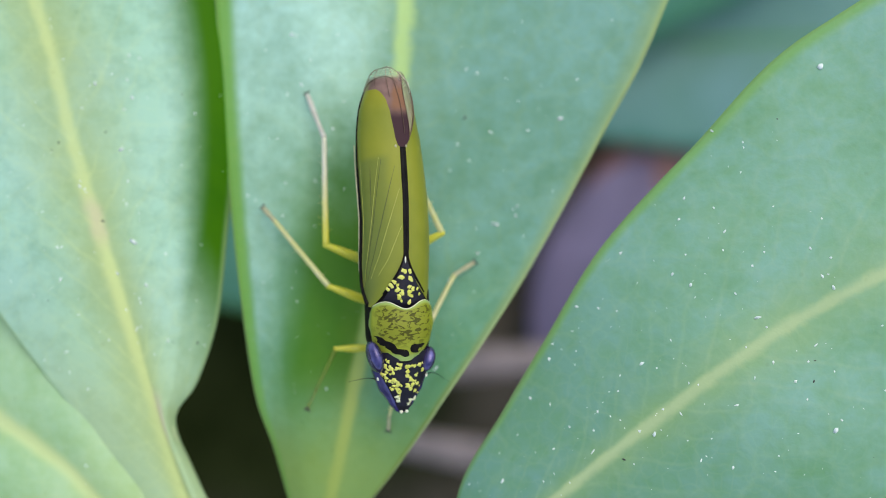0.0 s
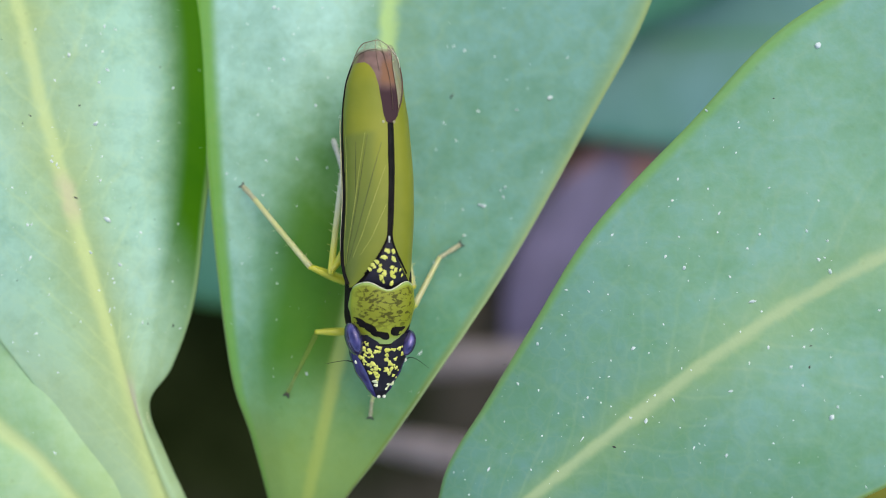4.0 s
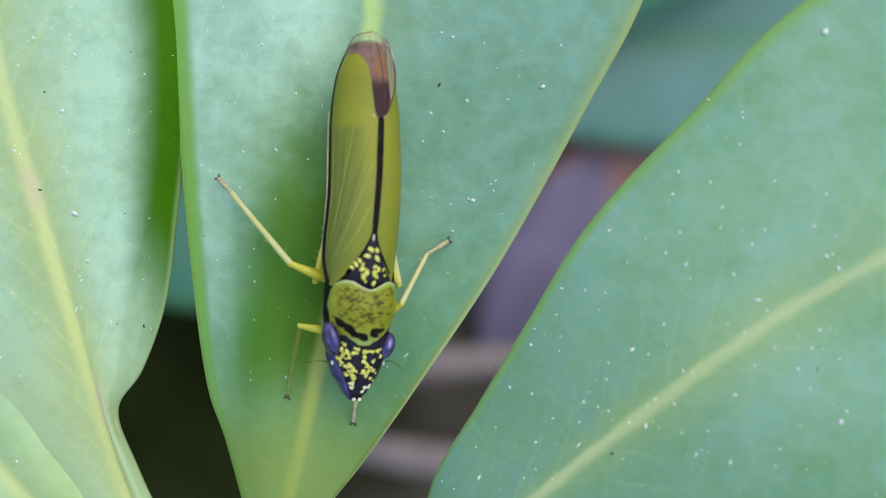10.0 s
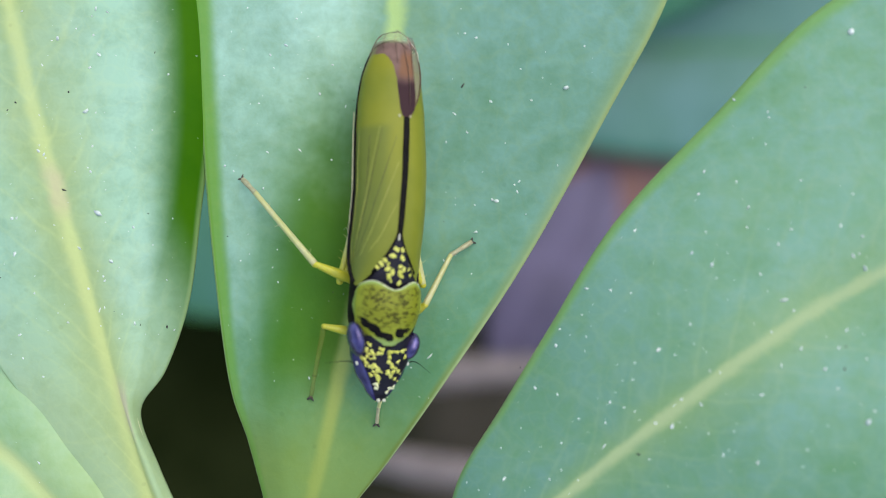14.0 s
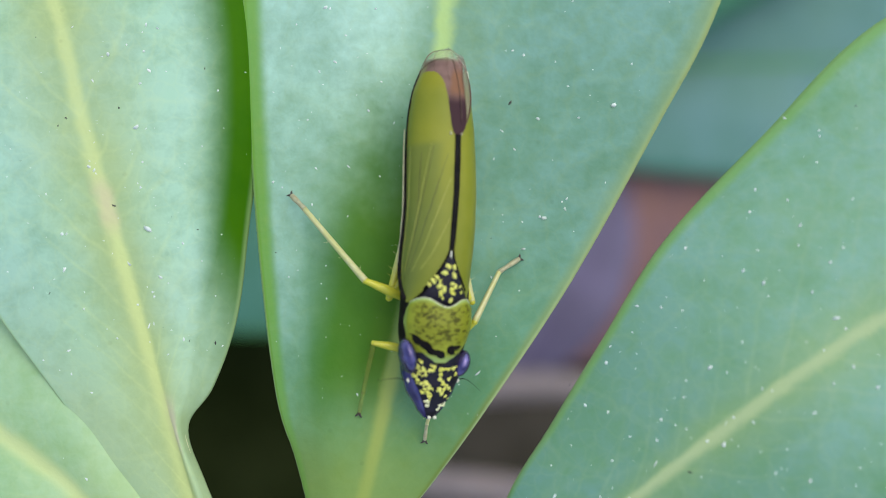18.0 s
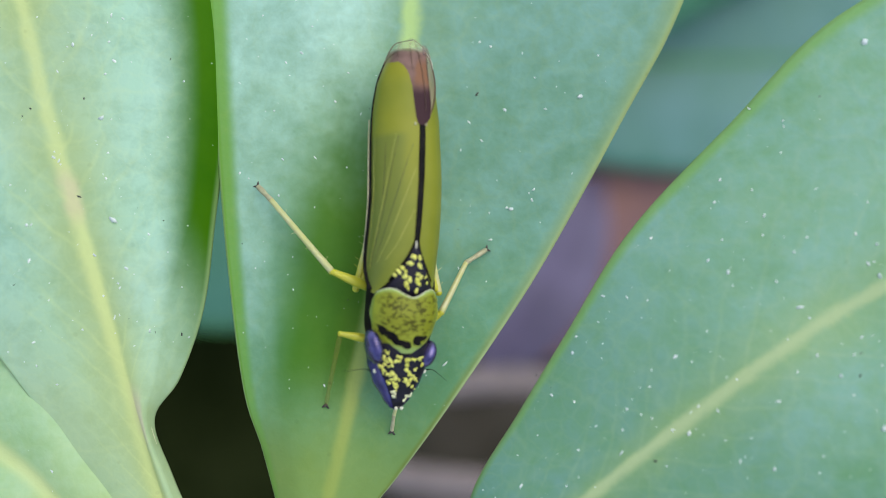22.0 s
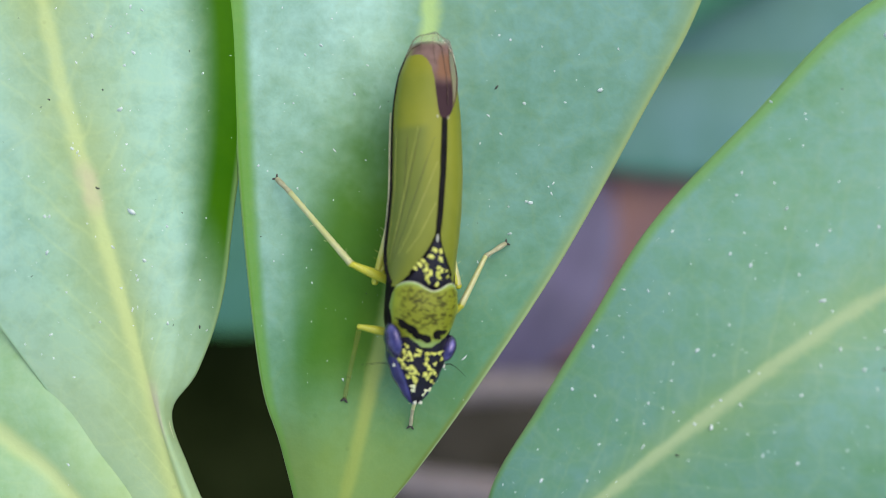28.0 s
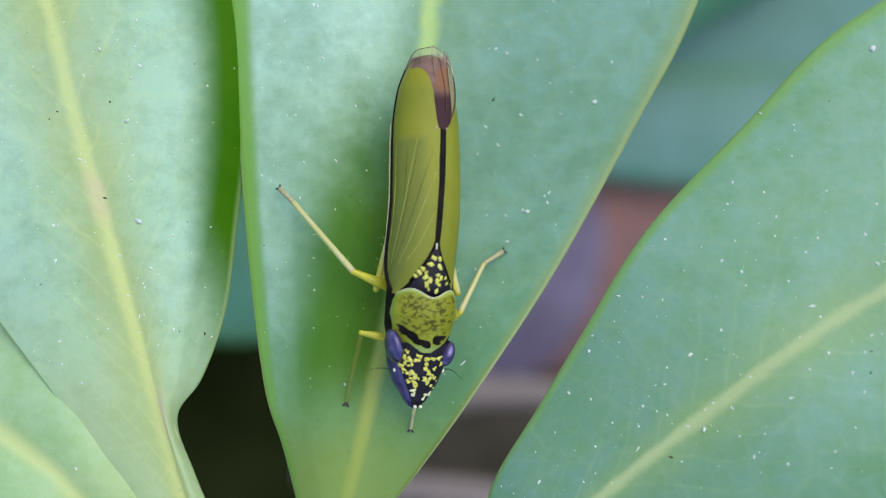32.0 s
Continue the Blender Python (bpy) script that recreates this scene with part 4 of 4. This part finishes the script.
    bm = bmesh.new()
    loft(bm, lambda y, q: head_section(y, crown_edge(y) + (2 * math.pi - 2 * crown_edge(y)) * q), frange(-3.2, -5.44, 26), frange(0, 1, 44))
    part("face", bm, mats["violet"], head, "glossy violet-black face")
    for dx, dy, r in CROWN_SPOTS:
        y = -5.40 + dy
        p, normal = crown_point(dx, y)
        turn = 90 + 70 * noise.noise(Vector((dx * 5, y * 5, 1.7))) + (-45 if dx < 0 else 45)
        spot(head, mats["ivory" if y < -4.75 else "yellow"], p, r * 1.2, 1.1 + 0.5 * abs(noise.noise(Vector((dx * 9, y * 9, 4.4)))), turn, normal, y * 7 + dx)
        a = 5.0 * noise.noise(Vector((dx * 7, y * 3, 8.1)))
        p, normal = crown_point(dx + 1.7 * r * math.cos(a), y + 1.7 * r * math.sin(a))
        spot(head, mats["ivory" if y < -4.75 else "yellow"], p, r * 0.62, 1.3, math.degrees(a), normal, y * 5 - dx)
    bm = ball(bmesh.new(), crown_point(-0.38, -3.86)[0], (0.06, 0.07, 0.03), 8, 6)
    part("ocellus", bm, mats["ocellus"], head, "small dark simple eye")
    for side in (-1, 1):
        bm = ball(bmesh.new(), (side * 0.97 - 0.07, -3.45 - 0.10 * side, 0.98), (0.275, 0.53 - 0.06 * side, 0.44), 22, 14, Matrix.Rotation(radians(16 if side < 0 else -18), 4, "Z"))
        part("eye", bm, mats["eye"], head, "bulging violet eye")
        bm = ball(bmesh.new(), (side * 0.10, -5.36, 0.90), (0.07, 0.06, 0.05), 8, 6)
        part("snout_spot", bm, mats["cream"], head)
        bm = ball(bmesh.new(), (side * 0.90, -4.14, 0.84), (0.06, 0.08, 0.05), 8, 6)
        part("cheek_spot", bm, mats["cream"], head)
        part("antenna", tube(bmesh.new(), [(side * 0.85, -4.2, 0.6), (side * 1.25, -4.1, 0.7), (side * 1.9, -4.2 - 0.3 * (side > 0), 0.55)], [0.03, 0.012, 0.005], 6, 12), mats["black"], head)
    legs = {}
    for key, name, hip, knee, ankle, toe, label, spines, thick in (
        ("ml", "middle_leg", (-3.02, -1.69, -0.1), (-4.54, -1.03, 0.55), (-6.65, 1.38, -0.25), (-7.14, 1.86, -0.62), "yellow middle leg spread out sideways", 4, 1.0),
        ("mr", "middle_leg", (-1.34, -2.71, -0.3), (-0.87, -2.41, 0.1), (0.00, -0.73, -0.8), (0.72, -0.28, -1.3), "yellow middle leg reaching out to the side", 0, 0.95),
        ("fl", "front_leg", (-3.07, -3.35, 0.1), (-4.25, -3.12, 0.35), (-4.64, -4.85, -0.35), (-4.79, -5.59, -0.62), "thin yellow front leg", 0, 0.85),
        ("fr", "front_leg", (-1.83, -4.17, -0.3), (-2.16, -4.81, 0), (-2.47, -5.96, -0.6), (-2.54, -6.52, -0.8), "thin yellow front leg under the head", 4, 0.7),
        ("hl", "hind_leg", (-2.9, -0.3, -0.3), (-4.63, 0.48, 0.5), (-4.72, 4.43, 0.0), (-5.43, 6.09, -0.66), "long spiny yellow hind leg", 14, 1.05),
        ("hr", "hind_leg", (-1.7, 0.2, -0.4), (-0.39, 0.86, 0.0), (-1.16, 2.44, -0.7), (-1.5, 3.9, -1.45), "bent yellow hind leg", 10, 1.0)):
        legs[key] = build_leg(root, mats, name, to_body(hip), to_body(knee), to_body(ankle), to_body(toe), label, spines, thick, {"fl": "glassy", "hl": "hindshin"}.get(key, "shin"), {"fl": "glassy", "hl": "whitefoot"}.get(key, "foot"))
    return root, legs


def build_stem():
    """The shoot that carries the whorl; it stands out of sight below the leaf bases."""
    root = tagged(thing("plant_stem"), "short green stem under the leaf whorl", "stem")
    part("stalk", tube(bmesh.new(), [(-5.6, -17.5, -7.2), (-5.6, -21, -14), (-5.4, -30, -36), (-5.2, -38, -72)], [1.3, 1.5, 1.7, 2.0], 14, 30), M_STEM, root)
    for tip in ((-5.55, -13.5, -4.1), (-9.45, -13.5, -4.1), (-8.2, -15.5, -5.1), (-2.0, -14.9, -4.1)):
        part("petiole", tube(bmesh.new(), [(-5.6, -18.0, -7.8), (0.5 * (tip[0] - 5.6), 0.5 * (tip[1] - 17.6), 0.5 * (tip[2] - 7.0)), tip], [0.7, 0.5, 0.4], 10, 14), M_STEM, root)


build_ground()
build_stem()
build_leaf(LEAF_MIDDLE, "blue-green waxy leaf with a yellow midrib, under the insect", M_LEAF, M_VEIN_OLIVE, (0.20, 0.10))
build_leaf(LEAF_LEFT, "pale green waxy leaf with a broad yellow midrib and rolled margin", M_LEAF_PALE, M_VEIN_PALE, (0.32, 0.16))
build_leaf(LEAF_LOW, "pale green leaf with a cream midrib, partly overlapped", M_LEAF_LOW, M_VEIN_PALE, (0.28, 0.12))
build_leaf(LEAF_RIGHT, "broad blue-green waxy leaf dusted with pale specks", M_LEAF_DUSTY, M_VEIN, (0.26, 0.16))
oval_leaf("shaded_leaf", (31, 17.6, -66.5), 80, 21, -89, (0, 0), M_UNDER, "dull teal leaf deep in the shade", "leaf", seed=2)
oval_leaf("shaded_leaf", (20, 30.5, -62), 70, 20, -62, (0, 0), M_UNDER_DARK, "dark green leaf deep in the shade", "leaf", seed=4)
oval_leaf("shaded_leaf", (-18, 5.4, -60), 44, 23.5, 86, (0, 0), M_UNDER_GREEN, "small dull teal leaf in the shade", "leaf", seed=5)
oval_leaf("dry_leaf", (20.5, 3.2, -69.5), 36, 19, -52, (0, 0), M_RUST, "rust-brown fallen dry leaf", "dry leaf", seed=7)
oval_leaf("dry_leaf", (10.2, -1.9, -67.6), 21, 9.5, -30, (0, 0), M_LILAC, "greyish lilac withered leaf", "dry leaf", seed=9)
# added leaf that stands in for the broad leaf's shaded, curled margin
oval_leaf("added_leaf", (19.5, -13.6, -9.0), 26, 8.0, -66, (0, 0), M_OLIVE, "olive yellow leaf added for the curled, shaded margin of the broad leaf", "leaf", seed=11)
twig([(-8, -11.4, -63), (-2, -11.1, -62.4), (6, -10.9, -62), (16, -11.2, -62.4), (40, -10.4, -63)], [1.3, 1.5, 1.3, 1.1, 0.8], "grey-brown twig in the shade", 1)
twig([(-11, -17.2, -60.6), (-6, -17.9, -60.2), (0, -18.7, -60), (15, -20.8, -60.4), (40, -26, -61)], [1.3, 1.2, 1.4, 1.2, 0.9], "pale pinkish-brown twig in the shade", 2)
leafhopper, LEGS = build_leafhopper()


# ---------- dust and grit on the leaves ----------
def on_leaf(shape, x, y):
    """The place on a leaf's upper side over a point of the plan."""
    best, su = 1e9, (0.5, 0.0)
    for i in range(41):
        for j in range(41):
            p = shape.at(i / 40, -0.98 + 1.96 * j / 40)
            d = (p.x - x) ** 2 + (p.y - y) ** 2
            if d < best:
                best, su = d, (i / 40, -0.98 + 1.96 * j / 40)
    s, u = su
    step = 0.02
    for _ in range(24):
        tries = [(s + a * step, u + b * step) for a in (-1, 0, 1) for b in (-1, 0, 1)]
        s, u = min(tries, key=lambda q: (shape.at(*q).x - x) ** 2 + (shape.at(*q).y - y) ** 2)
        step *= 0.75
    return shape.at(s, u)


def flake(bm, p, r, rng, long=1.0):
    m = Matrix.Translation(p + Vector((0, 0, r * 0.3))) @ Euler((rng.uniform(-.5, .5), rng.uniform(-.5, .5), rng.uniform(0, 6.3))).to_matrix().to_4x4() @ Matrix.Diagonal((r * long, r * rng.uniform(0.6, 1.0), r * 0.6, 1))
    made = bmesh.ops.create_icosphere(bm, subdivisions=1, radius=1)
    for vert in made["verts"]:
        vert.co = m @ (vert.co * rng.uniform(0.6, 1.3))


def build_dust():
    rng = random.Random(11)
    white, dark = bmesh.new(), bmesh.new()
    left = ((-13.32, 6.59, 0.08), (-14.56, 7.53, 0.05), (-11.72, 7.54, 0.05), (-11.94, 6.04, 0.07), (-12.22, 5.6, 0.05), (-12.72, 6.94, 0.045), (-12.13, 6.72, 0.05), (-12.3, 4.1, 0.115), (-11.88, 0.68, 0.125), (-9.69, 5.45, 0.05), (-14.65, 0.47, 0.06), (-14.5, 0.49, 0.05), (-13.64, 2.62, 0.05), (-13.81, 2.74, 0.05), (-12.97, 1.44, -0.06), (-14.88, 4.11, -0.035), (-12.11, 2.06, 0.05), (-12.07, 2.92, 0.04), (-10.13, 6.19, -0.03), (-10.73, 0.2, 0.05), (-10.27, 0.67, -0.03), (-14.57, -0.7, 0.06), (-11.43, -0.94, 0.075), (-11.63, -1.6, 0.06), (-12.46, -0.5, 0.05), (-12.86, -3, 0.05), (-14.42, -4.22, 0.05), (-13.75, -4.85, 0.045), (-10.49, -3.1, -0.03), (-9.68, -3.2, -0.05), (-15.08, -1.5, -0.03), (-10.67, -3.04, 0.05))
    middle = ((-6.05, 8.42, 0.06), (-5.89, 8.37, 0.05), (-5.7, 6.51, 0.05), (-6.24, 6.18, 0.06), (-4.54, 4.85, 0.05), (-6.46, 1.57, 0.065), (-7.83, 2.35, 0.05), (-7.51, 2.16, 0.04), (-6.33, 2.82, 0.04), (-4.14, 2.57, 0.045), (-6.63, 4.5, 0.04), (0.51, 7.11, 0.05), (0.91, 6.95, 0.05), (4.71, 6.63, 0.05), (4.07, 5.14, 0.13), (1.42, 4.69, 0.05), (2.84, 4.72, 0.055), (0.42, 5.25, -0.065), (0.58, 3.59, 0.045), (2.39, 1.84, 0.045), (2.34, 1.48, 0.05), (1.45, 1.2, 0.06), (1.6, 1.16, 0.085), (0.85, 1.02, 0.045), (0.88, 0.07, 0.055), (-0.15, 3.25, 0.04), (-5.94, -1.67, 0.04), (-7.26, -0.94, 0.035))
    upper = ((12.87, 6.51, 0.12), (9.25, 4.38, 0.06), (8.25, 2.01, 0.05), (8.04, 1.27, 0.065), (9.22, 1.66, 0.05), (9.56, 0.83, 0.05), (6.03, 0.08, 0.055), (10.85, 0.11, 0.05), (12.37, 0.23, 0.06), (12.76, 1.24, 0.04), (11.18, 1.68, 0.04), (13.05, -0.1, 0.07), (8.23, 0.03, 0.04))
    lower = ((7.76, -0.64, 0.055), (8.37, -1.03, 0.075), (9.86, -1.32, 0.055), (10.44, -0.36, 0.055), (12.77, -0.73, 0.07), (13.16, -1.13, 0.085), (5.22, -1.86, 0.055), (3.6, -3.18, 0.05), (3.47, -3.72, 0.065), (10.59, -2.14, 0.075), (12.5, -3.09, 0.05), (11.08, -3.67, 0.065), (12.23, -3.64, 0.05), (12.46, -3.6, -0.05), (11.78, -4.31, 0.07), (12.38, -4.31, -0.05), (10.44, -4.21, 0.05), (6.65, -3.77, 0.065), (5.84, -4.74, 0.05), (2.77, -5.12, 0.065), (2.33, -4.51, -0.05), (5.13, -5.48, 0.05), (4.15, -6.06, 0.04), (7.36, -5.34, 0.06), (7.07, -6.2, 0.09), (6.55, -6.13, 0.04), (9.81, -5.13, 0.045), (8.96, -6.3, 0.05), (9.66, -7.27, 0.065), (13.05, -5.94, 0.12), (12.15, -4.91, 0.04), (6.36, -7.28, 0.045))
    for shape, table in ((LEAF_LEFT, left), (LEAF_MIDDLE, middle), (LEAF_RIGHT, upper), (LEAF_RIGHT, lower)):
        for x, y, r in table:
            p = on_leaf(shape, x, y)
            flake(dark if r < 0 else white, p, r if r > 0 else -0.7 * r, rng, rng.choice((1.0, 1.2, 1.7)) if r > 0 else 2.2)
    flake(white, on_leaf(LEAF_MIDDLE, -0.74, -4.24), 0.06, rng, 3.2)
    flake(white, on_leaf(LEAF_RIGHT, 4.98, -6.87), 0.035, rng, 5.0)
    for shape, count, lo, hi in ((LEAF_LEFT, 150, 0.38, 0.8), (LEAF_MIDDLE, 150, 0.32, 0.8), (LEAF_RIGHT, 230, 0.12, 0.75), (LEAF_LOW, 12, 0.2, 0.6)):
        for _ in range(count):
            p = shape.at(rng.uniform(lo, hi), rng.uniform(-0.95, 0.95))
            r = 0.013 + 0.036 * rng.random() ** 3
            flake(dark if rng.random() < 0.05 else white, p, r, rng, rng.choice((1.0, 1.0, 1.3, 2.2)))
    tagged(link("dust_specks", white, M_DUST), "fine pale dust specks scattered over the leaves", "dust", kind="stuff")
    tagged(link("dark_grit", dark, M_GRIT), "tiny dark grit specks scattered over the leaves", "grit", kind="stuff")


build_dust()



def carry(rest_a, rest_b, a, b):
    """The rigid move that brings the point rest_a to a and the line rest_a-rest_b along a-b (place's millimetres)."""
    ra, rb, a, b = (to_body(p) for p in (rest_a, rest_b, a, b))
    turn = (rb - ra).rotation_difference(b - a).to_matrix().to_4x4()
    return Matrix.Translation(a * MM) @ turn @ Matrix.Translation(-ra * MM)


def motions():
    body = [(0.0, 4.4, 0.19, 0.15, 1.0), (0.5, 3.8, 0.17, 0.17, 1.0), (1.0, 3.7, 0.15, 0.18, 1.0), (1.5, 3.7, 0.15, 0.15, 1.0), (2.0, 2.9, 0.12, 0.12, 1.0),
            (3.0, 2.7, 0.13, 0.14, 1.0), (4.0, 2.8, 0.11, 0.14, 1.0), (4.2, 2.2, 0.07, 0.11, 0.7), (4.5, 0.5, -0.01, 0.07, 0.2), (6.5, -0.1, 0.01, 0.02, 0),
            (14.0, -0.2, 0.01, 0.02, 0), (20.0, 0.2, -0.01, 0.01, 0), (23.5, 0.4, -0.03, 0.0, 0), (24.2, -0.3, 0.06, -0.02, 0), (25.5, -0.3, 0.06, -0.03, 0), (28.0, 0.0, -0.01, -0.03, 0), (32.0, 0.0, -0.04, -0.03, 0)]

    def body_pose(a, dx, dy, dz):
        return pose((BODY_AT[0] + dx) * MM, (BODY_AT[1] + dy) * MM, dz * MM, 0, 0, BODY_TURN + a)

    def body_at(t):
        for p, q in zip(body, body[1:]):
            if t <= q[0]:
                k = (t - p[0]) / (q[0] - p[0])
                return body_pose(*(p[n] + (q[n] - p[n]) * k for n in (1, 2, 3, 4)))
        return body_pose(*body[-1][1:])

    walk(leafhopper, [(row[0], body_pose(*row[1:])) for row in body])
    rest = body_pose(0, 0, 0, 0)
    still = Matrix.Identity(4)
    hl = {"a": (still, still)}
    hl["b"] = (carry((-4.63, 0.48, 0.5), (-2.9, -0.3, -0.3), (-3.75, -1.18, 1.1), (-2.7, 0.5, 0.5)), carry((-4.63, 0.48, 0.5), (-4.72, 4.43, 0.0), (-3.75, -1.18, 1.1), (-3.5, 2.45, -0.45)))
    hl["c"] = (carry((-4.63, 0.48, 0.5), (-2.9, -0.3, -0.3), (-3.78, -1.62, 0.0), (-2.7, 0.0, -0.5)), carry((-4.63, 0.48, 0.5), (-4.72, 4.43, 0.0), (-3.76, -1.62, 0.0), (-2.84, 2.3, -0.5)))
    hr = {"a": (still, still)}
    hr["b"] = (carry((-0.39, 0.86, 0.0), (-1.7, 0.2, -0.4), (-0.35, 0.35, 0.0), (-1.7, 0.1, -0.4)), carry((-0.39, 0.86, 0.0), (-1.16, 2.44, -0.7), (-0.35, 0.35, 0.0), (-0.95, 2.2, -0.7)))
    hr["c"] = (carry((-0.39, 0.86, 0.0), (-1.7, 0.2, -0.4), (-0.95, -1.75, -0.3), (-1.7, -0.3, -0.5)), carry((-0.39, 0.86, 0.0), (-1.16, 2.44, -0.7), (-0.95, -1.75, -0.3), (-1.45, 0.9, -0.9)))
    fl_knee, fl_toe = (-4.25, -3.12, 0.35), (-4.79, -5.59, -0.62)
    fl = {"a": (still, still)}
    fl["b"] = (carry(fl_knee, (-3.1, -3.3, 0.1), (-4.33, -3.35, 0.3), (-3.1, -3.3, 0.1)), carry(fl_knee, fl_toe, (-4.33, -3.35, 0.3), (-5.7, -5.98, -0.6)))
    plans = {"hl": (hl, [(0, "a"), (1.65, "a"), (1.82, "b"), (4.0, "b"), (4.2, "c"), (32, "c")]),
             "hr": (hr, [(0, "a"), (1.4, "a"), (1.55, "b"), (1.7, "c"), (32, "c")]),
             "fl": (fl, [(0, "b"), (4.2, "b"), (4.45, "a"), (32, "a")]),
             "ml": ({"a": (still, still)}, [(0, "a"), (32, "a")]), "mr": ({"a": (still, still)}, [(0, "a"), (32, "a")]), "fr": ({"a": (still, still)}, [(0, "a"), (32, "a")])}
    for key, (states, steps) in plans.items():
        stops = sorted({t for t, _ in steps} | {row[0] for row in body})
        thigh_rows, shin_rows = [], []
        for t in stops:
            name = [s for at, s in steps if at <= t][-1]
            undo = body_at(t).inverted() @ rest
            thigh, shin = states[name]
            thigh_rows.append((t, undo @ thigh))
            shin_rows.append((t, thigh.inverted() @ shin))
        walk(LEGS[key], thigh_rows)
        if len(states) > 1:
            for piece in LEGS[key].children:
                walk(piece, shin_rows)


motions()
